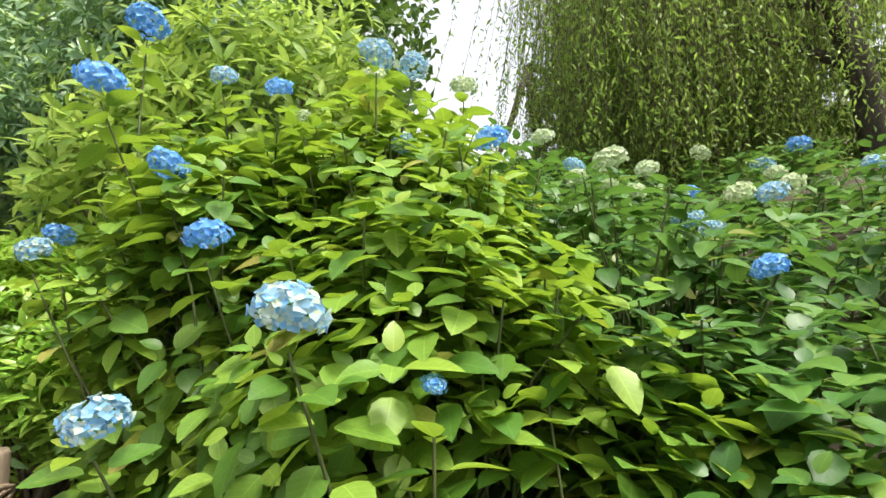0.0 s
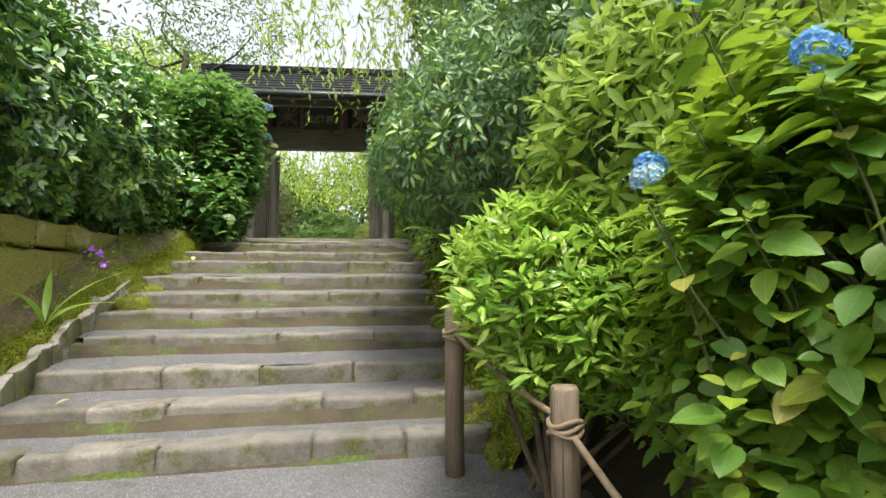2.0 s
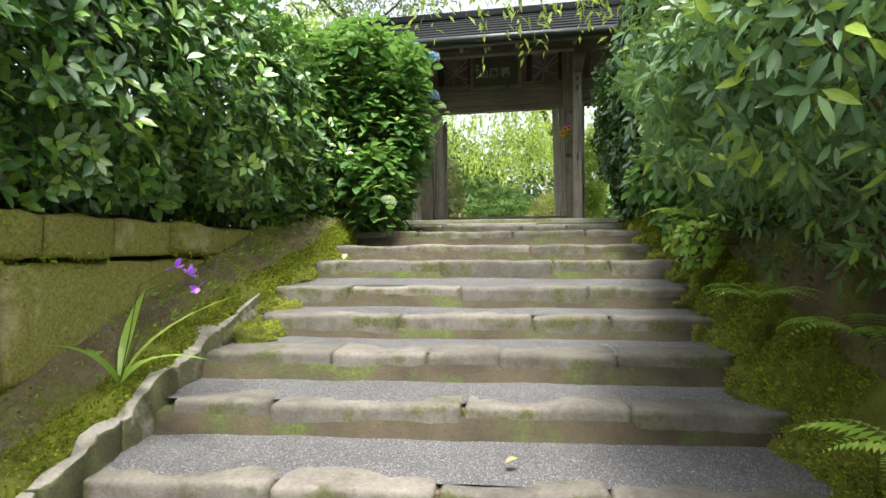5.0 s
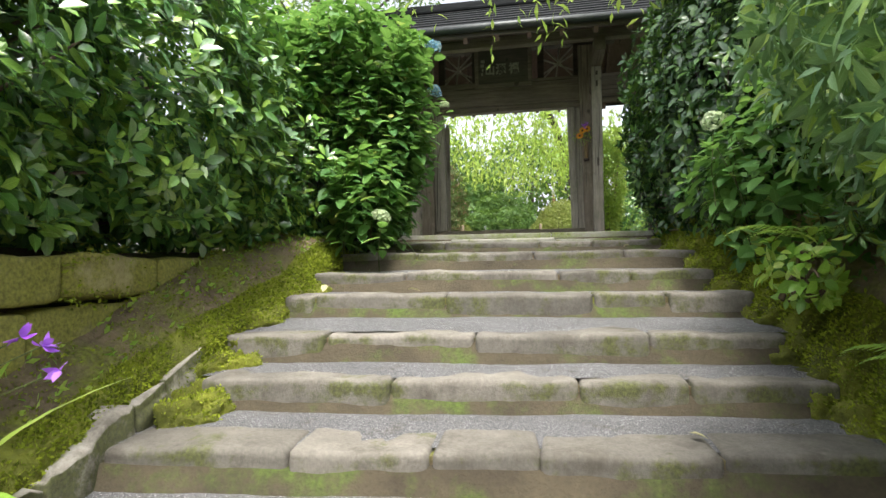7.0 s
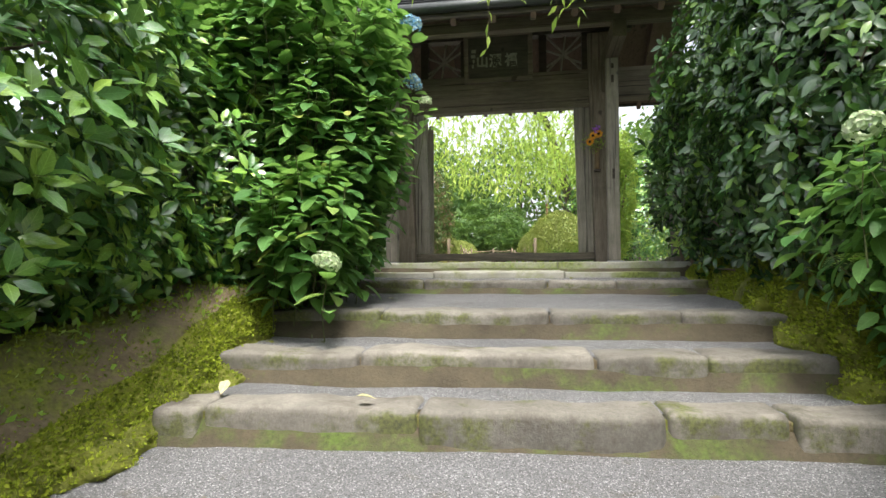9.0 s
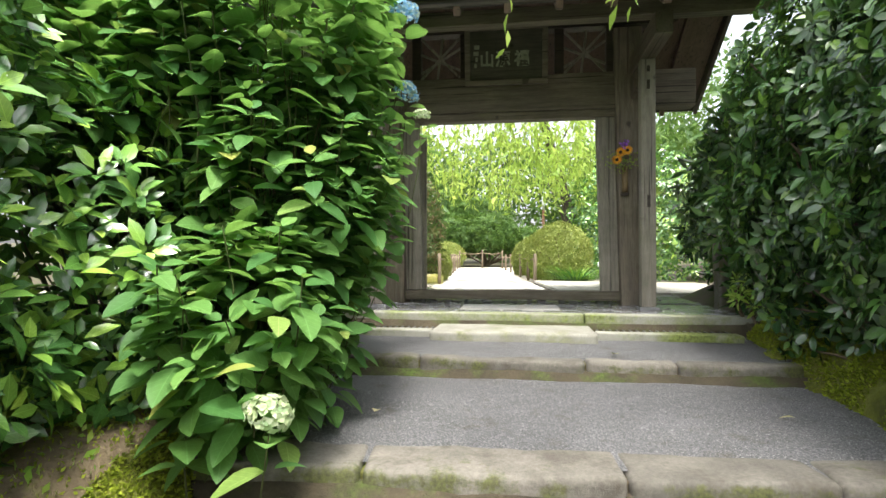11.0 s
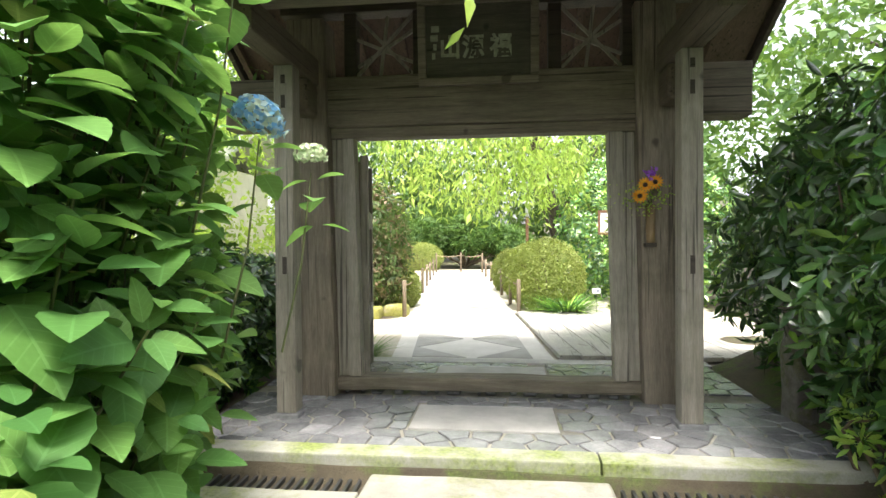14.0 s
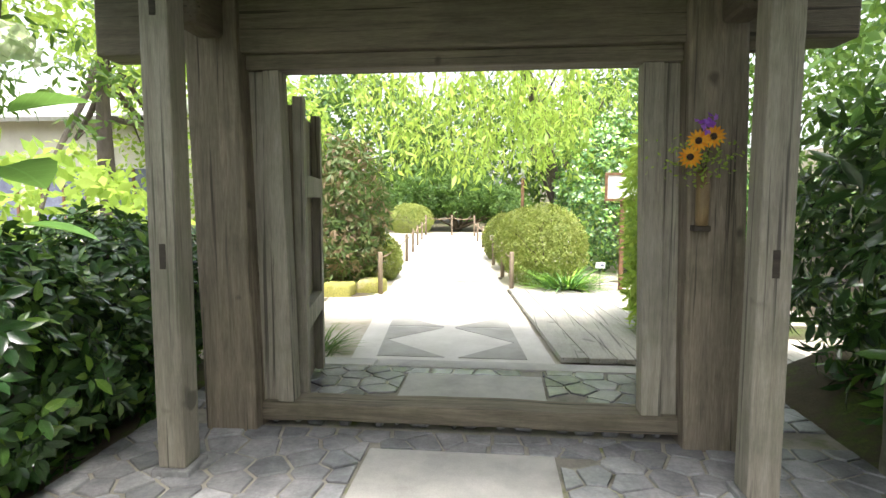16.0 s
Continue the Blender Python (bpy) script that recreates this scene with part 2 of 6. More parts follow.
M["bark"] = plain_mat("bark", (0.05, 0.04, 0.03), (0.12, 0.10, 0.08), 4, 0.95, 30, 1.0, 0.03, (3, 3, 0.6))
M["stem"] = plain_mat("green_stem", (0.05, 0.075, 0.02), (0.11, 0.12, 0.035), 10, 0.7, 60, 0.3, 0.003)
M["twig"] = plain_mat("brown_twig", (0.07, 0.05, 0.03), (0.16, 0.12, 0.075), 10, 0.85, 60, 0.3, 0.003)
M["rope"] = plain_mat("hemp_rope", (0.22, 0.16, 0.10), (0.36, 0.27, 0.18), 20, 0.95, 150, 0.8, 0.004)
M["logpost"] = wood_mat("log_post", (0.17, 0.125, 0.085), (0.33, 0.26, 0.19), "z")
M["white"] = plain_mat("white_card", (0.7, 0.7, 0.7), (0.8, 0.8, 0.8), 5, 0.6, 30, 0.1, 0.001)
M["ink"] = plain_mat("ink", (0.12, 0.13, 0.2), (0.2, 0.22, 0.3), 5, 0.7, 30, 0.1, 0.001)
M["signbrown"] = wood_mat("sign_frame", (0.14, 0.065, 0.03), (0.25, 0.13, 0.07), "x")
M["signwood"] = wood_mat("old_sign_wood", (0.055, 0.05, 0.038), (0.125, 0.115, 0.088), "x")
M["gilt"] = plain_mat("faded_letters", (0.24, 0.25, 0.18), (0.4, 0.41, 0.31), 20, 0.85, 60, 0.3, 0.003)
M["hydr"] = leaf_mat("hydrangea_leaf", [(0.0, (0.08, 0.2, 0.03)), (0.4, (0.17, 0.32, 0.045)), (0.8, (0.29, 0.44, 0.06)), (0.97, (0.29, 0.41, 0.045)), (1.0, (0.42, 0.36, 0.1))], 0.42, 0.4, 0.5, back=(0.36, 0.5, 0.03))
# hydrangea leaf again, shade put into its colour; hydr_broad is a middle tone
M["hydr_shade"] = leaf_mat("shaded_hydrangea_leaf", [(0.0, (0.045, 0.13, 0.025)), (0.5, (0.08, 0.2, 0.035)), (0.95, (0.13, 0.25, 0.04)), (1.0, (0.26, 0.26, 0.05))], 0.42, 0.34, 0.45, back=(0.18, 0.34, 0.05))
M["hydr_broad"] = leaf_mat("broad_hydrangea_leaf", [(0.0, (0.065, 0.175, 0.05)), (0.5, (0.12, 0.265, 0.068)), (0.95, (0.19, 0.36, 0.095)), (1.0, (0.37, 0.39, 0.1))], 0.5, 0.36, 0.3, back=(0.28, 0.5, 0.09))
M["camellia"] = leaf_mat("glossy_evergreen_leaf", [(0.0, (0.06, 0.16, 0.045)), (0.5, (0.12, 0.28, 0.06)), (0.75, (0.22, 0.42, 0.07)), (1.0, (0.38, 0.58, 0.09))], 0.27, 0.05, 1.0)
M["camellia"].node_tree.nodes["Principled BSDF"].inputs["IOR"].default_value = 1.6
# evergreen leaf darkened: the shade beside the gate is put into its colour
M["deep"] = leaf_mat("shaded_evergreen_leaf", [(0.0, (0.025, 0.075, 0.022)), (0.5, (0.05, 0.125, 0.03)), (0.85, (0.085, 0.19, 0.035)), (1.0, (0.2, 0.36, 0.05))], 0.24, 0.08, 0.9)
M["nandina"] = leaf_mat("bluish_shrub_leaf", [(0.0, (0.09, 0.19, 0.085)), (0.65, (0.17, 0.3, 0.13)), (0.88, (0.25, 0.4, 0.1)), (1.0, (0.42, 0.56, 0.07))], 0.36, 0.3, 0.55, back=(0.22, 0.36, 0.06))
M["bright"] = leaf_mat("young_bright_leaf", [(0.0, (0.17, 0.37, 0.05)), (0.5, (0.33, 0.56, 0.08)), (1.0, (0.56, 0.7, 0.16))], 0.3, 0.42, 0.65, back=(0.52, 0.7, 0.12))
# weeping leaf twice: light put into willow's colour, shade into weep_shade's
M["willow"] = leaf_mat("weeping_leaf", [(0.0, (0.17, 0.3, 0.04)), (0.5, (0.29, 0.44, 0.06)), (1.0, (0.44, 0.56, 0.1))], 0.5, 0.55, 0.4, back=(0.42, 0.54, 0.12))
M["weep_shade"] = leaf_mat("shaded_weeping_leaf", [(0.0, (0.12, 0.22, 0.035)), (0.5, (0.21, 0.34, 0.05)), (1.0, (0.34, 0.47, 0.08))], 0.5, 0.5, 0.4, back=(0.3, 0.42, 0.08))
M["treeleaf"] = leaf_mat("tree_leaf", [(0.0, (0.045, 0.11, 0.025)), (0.6, (0.09, 0.18, 0.035)), (1.0, (0.16, 0.26, 0.05))], 0.5, 0.4, 0.4)
M["azalea"] = leaf_mat("clipped_azalea_leaf", [(0.0, (0.16, 0.22, 0.04)), (0.6, (0.3, 0.35, 0.08)), (1.0, (0.42, 0.44, 0.14))], 0.5, 0.35, 0.4, veins=False, back=(0.42, 0.45, 0.1))
M["redleaf"] = leaf_mat("reddish_leaf", [(0.0, (0.06, 0.11, 0.03)), (0.55, (0.12, 0.17, 0.05)), (0.8, (0.22, 0.15, 0.09)), (1.0, (0.3, 0.2, 0.14))], 0.45, 0.3, 0.4)
M["petal_blue"] = leaf_mat("blue_petal", [(0.0, (0.09, 0.33, 0.88)), (0.6, (0.19, 0.47, 0.92)), (1.0, (0.45, 0.68, 0.95))], 0.65, 0.3, 0.2, veins=False, back=(0.3, 0.55, 0.95))
M["petal_pale"] = leaf_mat("pale_blue_petal", [(0.0, (0.16, 0.42, 0.82)), (0.45, (0.33, 0.56, 0.8)), (0.75, (0.58, 0.68, 0.66)), (1.0, (0.7, 0.73, 0.5))], 0.65, 0.3, 0.2, veins=False, back=(0.45, 0.65, 0.85))
M["petal_white"] = leaf_mat("cream_petal", [(0.0, (0.4, 0.54, 0.32)), (0.5, (0.62, 0.7, 0.42)), (1.0, (0.74, 0.76, 0.64))], 0.65, 0.3, 0.2, veins=False, back=(0.65, 0.72, 0.5))
M["petal_violet"] = leaf_mat("violet_petal", [(0.0, (0.3, 0.08, 0.55)), (1.0, (0.45, 0.2, 0.75))], 0.6, 0.3, 0.25, back=(0.5, 0.2, 0.8))
M["petal_orange"] = leaf_mat("orange_petal", [(0.0, (0.75, 0.25, 0.01)), (1.0, (0.85, 0.42, 0.03))], 0.6, 0.2, 0.25, back=(0.9, 0.45, 0.03))
M["mossleaf"] = leaf_mat("moss_blade", [(0.0, (0.13, 0.16, 0.02)), (0.5, (0.34, 0.4, 0.04)), (1.0, (0.55, 0.62, 0.07))], 0.85, 0.28, 0.15, veins=False)
M["deadleaf"] = leaf_mat("dry_leaf", [(0.0, (0.45, 0.38, 0.18)), (1.0, (0.6, 0.55, 0.35))], 0.7, 0.15, 0.2)
M["seedbrown"] = plain_mat("dark_seed_head", (0.02, 0.01, 0.005), (0.06, 0.03, 0.015), 60, 0.9, 200, 0.8, 0.004)
M["bamboo"] = plain_mat("bamboo_tube", (0.13, 0.085, 0.035), (0.25, 0.17, 0.08), 6, 0.55, 40, 0.3, 0.002, (4, 4, 0.5))


# ---- building helpers ----
def thing(name, label, category, group="", kind="", at=(0, 0, 0)):
    ob = new(name)
    ob.location = at
    return tagged(ob, label, category, group, kind)


def attach(ob, parent):
    if parent is not None:
        ob.parent = parent
        ob.matrix_parent_inverse = Matrix.Translation(parent_place(parent)).inverted()
    return ob


def parent_place(ob):
    p = Vector((0, 0, 0))
    while ob is not None:
        p = p + Vector(ob.location)
        if ob.parent is not None:
            p = p + ob.matrix_parent_inverse.translation
        ob = ob.parent
    return p


def part(name, bm, material, parent=None, label="", smooth=False):
    me = bpy.data.meshes.new(name)
    bm.to_mesh(me)
    bm.free()
    me.materials.append(material)
    if smooth:
        me.shade_smooth()
    ob = attach(new(name, me), parent)
    return tagged(ob, label)


def mesh_np(name, verts, faces, material, parent=None, label="", smooth=False, shape=None):
    """One mesh from arrays: verts (n, 3), faces (m, k) of equal corners."""
    me = bpy.data.meshes.new(name)
    n, (m, k) = len(verts), faces.shape
    me.vertices.add(n)
    me.vertices.foreach_set("co", np.ascontiguousarray(verts, dtype=np.float32).ravel())
    me.loops.add(m * k)
    me.loops.foreach_set("vertex_index", np.ascontiguousarray(faces, dtype=np.int32).ravel())
    me.polygons.add(m)
    me.polygons.foreach_set("loop_start", np.arange(0, m * k, k, dtype=np.int32))
    me.update(calc_edges=True)
    me.materials.append(material)
    if shape is not None:
        sv = shape[0]
        flat_uv = np.stack([0.5 + 0.5 * sv[:, 0] / max(1e-6, np.abs(sv[:, 0]).max()), sv[:, 1]], -1)
        layer = me.uv_layers.new(name="UVMap")
        layer.data.foreach_set("uv", flat_uv[np.asarray(faces).ravel() % len(sv)].astype(np.float32).ravel())
    if smooth:
        me.shade_smooth()
    ob = attach(new(name, me), parent)
    return tagged(ob, label)


def box_bm(x0, x1, y0, y1, z0, z1, bev=0.008, seg=2, rough=0.0, cuts=0, rng=None):
    """A bevelled block; rough shifts its corners a little."""
    bm = bmesh.new()
    bmesh.ops.create_cube(bm, size=1)
    for v in bm.verts:
        v.co = Vector(((x0 + x1) / 2 + v.co.x * (x1 - x0), (y0 + y1) / 2 + v.co.y * (y1 - y0), (z0 + z1) / 2 + v.co.z * (z1 - z0)))
    if cuts:
        es = sorted(bm.edges, key=lambda e: -e.calc_length())[:4]
        bmesh.ops.subdivide_edges(bm, edges=es, cuts=cuts, use_grid_fill=True)
    if bev:
        sharp = [e for e in bm.edges if len(e.link_faces) == 2 and e.calc_face_angle(0) > 0.5]
        bmesh.ops.bevel(bm, geom=sharp, offset=bev, segments=seg, profile=0.6, affect="EDGES")
    if rough:
        for v in bm.verts:
            d = noise.noise_vector(v.co * 2.3) * rough + noise.noise_vector(v.co * 9.0) * rough * 0.35
            v.co += d
    return bm


def beam_bm(a, b, w, h, bev=0.01):
    """A squared timber from a to b, w wide and h high."""
    a, b = Vector(a), Vector(b)
    bm = box_bm(-w / 2, w / 2, 0, (b - a).length, -h / 2, h / 2, bev)
    d = (b - a).normalized()
    side = d.cross(Vector((0, 0, 1)))
    side = Vector((1, 0, 0)) if side.length < 1e-4 else side.normalized()
    up = side.cross(d)
    m = Matrix((side, d, up)).transposed().to_4x4()
    bm.transform(Matrix.Translation(a) @ m)
    return bm


def tube_bm(points, radii, sides=8):
    """A round bar through points."""
    bm = bmesh.new()
    rings = []
    pts = [Vector(p) for p in points]
    for i, p in enumerate(pts):
        d = (pts[min(i + 1, len(pts) - 1)] - pts[max(i - 1, 0)]).normalized()
        s = d.cross(Vector((0.13, 0.31, 0.94)))
        s = s.normalized() if s.length > 1e-3 else Vector((1, 0, 0))
        u = d.cross(s)
        r = radii[i] if hasattr(radii, "__len__") else radii
        rings.append([bm.verts.new(p + (s * math.cos(2 * math.pi * k / sides) + u * math.sin(2 * math.pi * k / sides)) * r) for k in range(sides)])
    for a, b in zip(rings, rings[1:]):
        for k in range(sides):
            bm.faces.new((a[k], a[(k + 1) % sides], b[(k + 1) % sides], b[k]))
    bm.faces.new(rings[0][::-1])
    bm.faces.new(rings[-1])
    return bm


def tubes_np(paths, sides=5):
    """Many round bars as arrays; each path is a list of (point, radius)."""
    V, F, base = [], [], 0
    ang = np.arange(sides) * 2 * np.pi / sides
    for path in paths:
        P = np.array([p for p, r in path], float)
        r = np.array([r for p, r in path], float)
        d = np.gradient(P, axis=0)
        d /= np.linalg.norm(d, axis=1, keepdims=True) + 1e-9
        s = np.cross(d, np.array([0.13, 0.31, 0.94]))
        s /= np.linalg.norm(s, axis=1, keepdims=True) + 1e-9
        u = np.cross(d, s)
        ring = P[:, None] + r[:, None, None] * (s[:, None] * np.cos(ang)[None, :, None] + u[:, None] * np.sin(ang)[None, :, None])
        V.append(ring.reshape(-1, 3))
        n = len(P)
        i, k = np.meshgrid(np.arange(n - 1), np.arange(sides), indexing="ij")
        k2 = (k + 1) % sides
        F.append(base + np.stack([i * sides + k, i * sides + k2, (i + 1) * sides + k2, (i + 1) * sides + k], -1).reshape(-1, 4))
        base += n * sides
    return np.concatenate(V), np.concatenate(F)


def leaf_shape(width, n=2, fold=0.25, droop=0.25, teeth=0.0, belly=0.45):
    """A leaf of length 1 along +y with its upper side to +z: folded on the midrib, bent down, widest at belly."""
    v, f = [(0, 0, 0)], []
    for i in range(1, n + 1):
        s = i / (n + 1)
        q = s ** (math.log(0.5) / math.log(belly))
        w = width / 2 * math.sin(math.pi * q) ** 0.8 * (1 + teeth * (1 if i % 2 else -1))
        z = -droop * s * s
        v += [(-w, s, z + fold * w), (0, s, z), (w, s, z + fold * w)]
    v.append((0, 1, -droop))
    last = len(v) - 1
    f += [(0, 2, 1), (0, 3, 2)]
    for i in range(n - 1):
        a, b = 1 + 3 * i, 4 + 3 * i
        f += [(a, a + 1, b + 1), (a, b + 1, b), (a + 1, a + 2, b + 2), (a + 1, b + 2, b + 1)]
    a = 1 + 3 * (n - 1)
    f += [(a, a + 1, last), (a + 1, a + 2, last)]
    return np.array(v, float), np.array(f, int)


def unit(a):
    return a / (np.linalg.norm(a, axis=-1, keepdims=True) + 1e-9)


def leaves_np(shape, pos, axis, normal, size):
    """Arrays of many leaves: at pos, pointing along axis, upper side to normal."""
    v, f = shape
    a = unit(axis)
    n = unit(normal - a * (normal * a).sum(-1, keepdims=True))
    x = np.cross(a, n)
    R = np.stack([x, a, n], -1)
    V = np.einsum("nij,kj->nki", R, v) * size[:, None, None] + pos[:, None]
    F = f[None] + (np.arange(len(pos)) * len(v))[:, None, None]
    return V.reshape(-1, 3), F.reshape(-1, 3)


def blob_points(rng, blobs, count, inner=0.25, lump=0.18, keep=None):
    """Points in the outer shell of joined ellipsoids, with their outward directions; lumpy, with gaps."""
    B = np.array(blobs, float)
    area = (B[:, 3] * B[:, 4] + B[:, 3] * B[:, 5] + B[:, 4] * B[:, 5])
    pick = rng.choice(len(B), count * 3, p=area / area.sum())
    d = unit(rng.normal(size=(count * 3, 3)))
    ph = rng.uniform(0, 6.28, (6, 3))
    wob = sum(np.sin(d @ (ph[i] * 2.2 + 1.5) + ph[i, 0] * 3 + pick * 1.7) for i in range(6)) / 6
    r = 1 + lump * wob - inner * rng.random(count * 3) ** 1.6
    p = B[pick, :3] + d * r[:, None] * B[pick, 3:]
    nrm = unit(d / B[pick, 3:])
    depth = np.zeros(len(p), bool)
    for b in B:
        depth |= (((p - b[:3]) / b[3:]) ** 2).sum(1) < 0.62 ** 2
    ok = ~depth
    if keep is not None:
        ok &= keep(p)
    return p[ok][:count], nrm[ok][:count]


def foliage(rng, pts, nrm, shape, size, whorl=1, up=0.6, out=0.7, spread=0.5, droop=0.2):
    """Leaves at shoot tips: whorl leaves round each shoot."""
    n = len(pts)
    shoot = unit(nrm * out + np.array([0, 0, up]) + rng.normal(size=(n, 3)) * spread)
    P = np.repeat(pts, whorl, 0)
    S = np.repeat(shoot, whorl, 0)
    side = rng.normal(size=(n * whorl, 3))
    if whorl > 1:
        e1 = unit(np.cross(shoot, rng.normal(size=(n, 3))))
        e2 = np.cross(shoot, e1)
        k = np.tile(np.arange(whorl), n) * 2 * np.pi / whorl + rng.normal(size=n * whorl) * 0.25
        side = np.repeat(e1, whorl, 0) * np.cos(k)[:, None] + np.repeat(e2, whorl, 0) * np.sin(k)[:, None]
        axis = side + S * (0.35 + 0.5 * rng.random((n * whorl, 1))) - np.array([0, 0, droop])
        normal = S + side * -0.3 + rng.normal(size=(n * whorl, 3)) * 0.15
    else:
        axis = S + unit(side) * 0.5 - np.array([0, 0, droop])
        normal = np.repeat(nrm, whorl, 0) * 0.6 + np.array([0, 0, 0.8]) + rng.normal(size=(n, 3)) * 0.35
    sz = size * rng.uniform(0.65, 1.25, n * whorl)
    return leaves_np(shape, P + axis * 0.02, axis, normal, sz)


def join_np(chunks):
    V, F, base = [], [], 0
    for v, f in chunks:
        V.append(v)
        F.append(f + base)
        base += len(v)
    return np.concatenate(V), np.concatenate(F)


def branches(rng, base, tips, r0=0.03, r1=0.006, sag=0.1, steps=5):
    out = []
    for t in tips:
        b = np.array(base) + rng.normal(size=3) * np.array([0.08, 0.08, 0.0])
        mid = (b + t) / 2 + rng.normal(size=3) * 0.12 + np.array([0, 0, sag])
        path = []
        for i in range(steps + 1):
            s = i / steps
            path.append(((1 - s) ** 2 * b + 2 * s * (1 - s) * mid + s * s * t, r0 * (1 - s) + r1 * s))
        out.append(path)
    return out


def shrub(name, label, category, blobs, base, count, shape, size, material, seed, whorl=1, up=0.6, out=0.7, spread=0.5, droop=0.2, inner=0.25, lump=0.18, stems=14, stem_mat="twig", r0=0.02, keep=None, group=""):
    """A shrub of stems and a crown of single leaves."""
    rng = np.random.default_rng(seed)
    th = thing(name, label, category, group, at=base)
    p, n = blob_points(rng, blobs, count, inner, lump, keep)
    V, F = foliage(rng, p, n, shape, size, whorl, up, out, spread, droop)
    crown = mesh_np("crown", V, F, material, th, smooth=True, shape=shape)
    crown["kind"] = "stuff"
    if stems:
        tips = p[rng.choice(len(p), stems, replace=False)] * 0.97 + np.array(base) * 0.03
        V, F = tubes_np(branches(rng, base, tips, r0), 5)
        mesh_np("stem_tangle", V, F, M[stem_mat], th, smooth=True)["kind"] = "stuff"
    return th


# ---- ground ----
# each row: distance along the stair, height of the edge, joints between its stones
STEPS = [(3.95, 0.487, (-2.59, -1.77, -0.76)), (4.5, 0.64, (-2.41, -1.87, -0.71)), (5.12, 0.79, (-2.11, -1.29)), (5.8, 0.99, (-2.38, -1.22)),
         (6.4, 1.17, (-2.18, -1.51, -1.01)), (6.97, 1.33, (-1.85, -0.77)), (7.38, 1.51, (-2.4, -1.39, -0.28)), (7.86, 1.70, (-2.75, -1.68, -0.54)),
         (8.5, 1.84, (-2.12, -0.75)), (9.1, 2.0, (-2.15, -0.94)), (10.7, 2.145, (-2.02, -0.85))]
LEFT, RIGHT, FLOOR = -3.05, 0.58, 2.295
STAIR_RUN = ([-5.0, 3.95, 4.5, 5.12, 5.8, 6.4, 6.97, 7.38, 7.86, 8.5, 9.1, 10.7, 11.8], [-4.5, 4.43, 4.87, 5.45, 5.98, 6.44, 7.0, 7.37, 7.97, 8.48, 9.08, 10.62, 11.8])


def lay(P):
    """From the stair's straight plan to the ground: warped to fit the camera's views, askew to the gate and narrower
    than its terrace.
    """
    P = np.array(P, float).reshape(-1, 3)
    y = P[:, 1]
    wide = np.interp(y, [9.3, 11.8], [0.85, 1.0])
    middle = np.interp(y, [4.0, 6.4, 8.5, 10.7, 11.8], [-0.85, -1.0, -1.12, -1.27, -1.345])
    x = middle + wide * (P[:, 0] + 1.345)
    turn = np.interp(y, [6.4, 9.1, 11.0], [0.12, 0.05, 0.0])
    run = np.where(y < 11.8, np.interp(y, *STAIR_RUN), y)
    run = np.where(y < -5, y + 0.5, run)
    return np.stack([x, run + turn * np.clip(x - middle, -2.5, 2.5), P[:, 2]], -1)


def lay_out(things):
    """Set things that were built in the stair's plan on the ground: meshes of their own point by point, shared ones whole."""
    bpy.context.view_layer.update()
    for top in things:
        family = [top, *top.children_recursive]
        place = {o: o.matrix_world.copy() for o in family}
        for o in family:
            m = place[o]
            spot = Vector(lay(m.translation)[0])
            if o.data is not None and o.data.users == 1:
                co = np.empty(len(o.data.vertices) * 3)
                o.data.vertices.foreach_get("co", co)
                R = np.array(m)
                V = lay(co.reshape(-1, 3) @ R[:3, :3].T + R[:3, 3]) - np.array(spot)
                o.data.vertices.foreach_set("co", V.ravel())
                o.data.update()
                place[o] = Matrix.Translation(spot)
            else:
                place[o] = Matrix.Translation(spot) @ Matrix.Translation(m.translation).inverted() @ m
        for o in family:
            o.matrix_parent_inverse = Matrix.Identity(4)
            o.matrix_basis = place[o.parent].inverted() @ place[o] if o.parent else place[o]


def tread(y):
    """Height of the stair's gravel along the way."""
    if y < STEPS[0][0]:
        return 0.145 + 0.05 * max(-3.0, y)
    for (ya, za, _), (yb, zb, _) in zip(STEPS, STEPS[1:]):
        if y < yb:
            s = (y - ya) / (yb - ya)
            return za - 0.008 + s * (zb - za - 0.125 if yb < 10 else 0.06)
    return 2.135 if y < 11.9 else 2.24


def smooth(a, b, x):
    s = min(1.0, max(0.0, (x - a) / (b - a)))
    return s * s * (3 - 2 * s)


def ground_height(x, y):
    base = tread(y) - 0.06 if y < 11.85 else 2.24
    if y > 14.6:
        return 2.24 + 0.03 * max(0.0, y - 40) + 0.12 * max(0.0, x - 2.5) * smooth(14.6, 20, y)
    if x < -3.3:
        hi = 2.0 if y > 0.5 else 2.0 * smooth(-3.5, 0.5, y) + 0.2
        k = smooth(-3.62, -3.8, x) if y < 8.6 else smooth(-3.05, -3.5, x)
        return base + (max(hi, base) - base) * k
    if x > 0.3:
        if y < 3.4:
            return base + 0.42 * max(0.0, x - 0.9) if x < 7 else base + 2.56 + 0.1 * (x - 7)
        k = smooth(0.6, 1.4, x)
        top = max(2.05, base + 0.25) if y > 5 else 1.6
        return base + (top - base) * k + max(0.0, x - 1.2) * 0.25
    return base


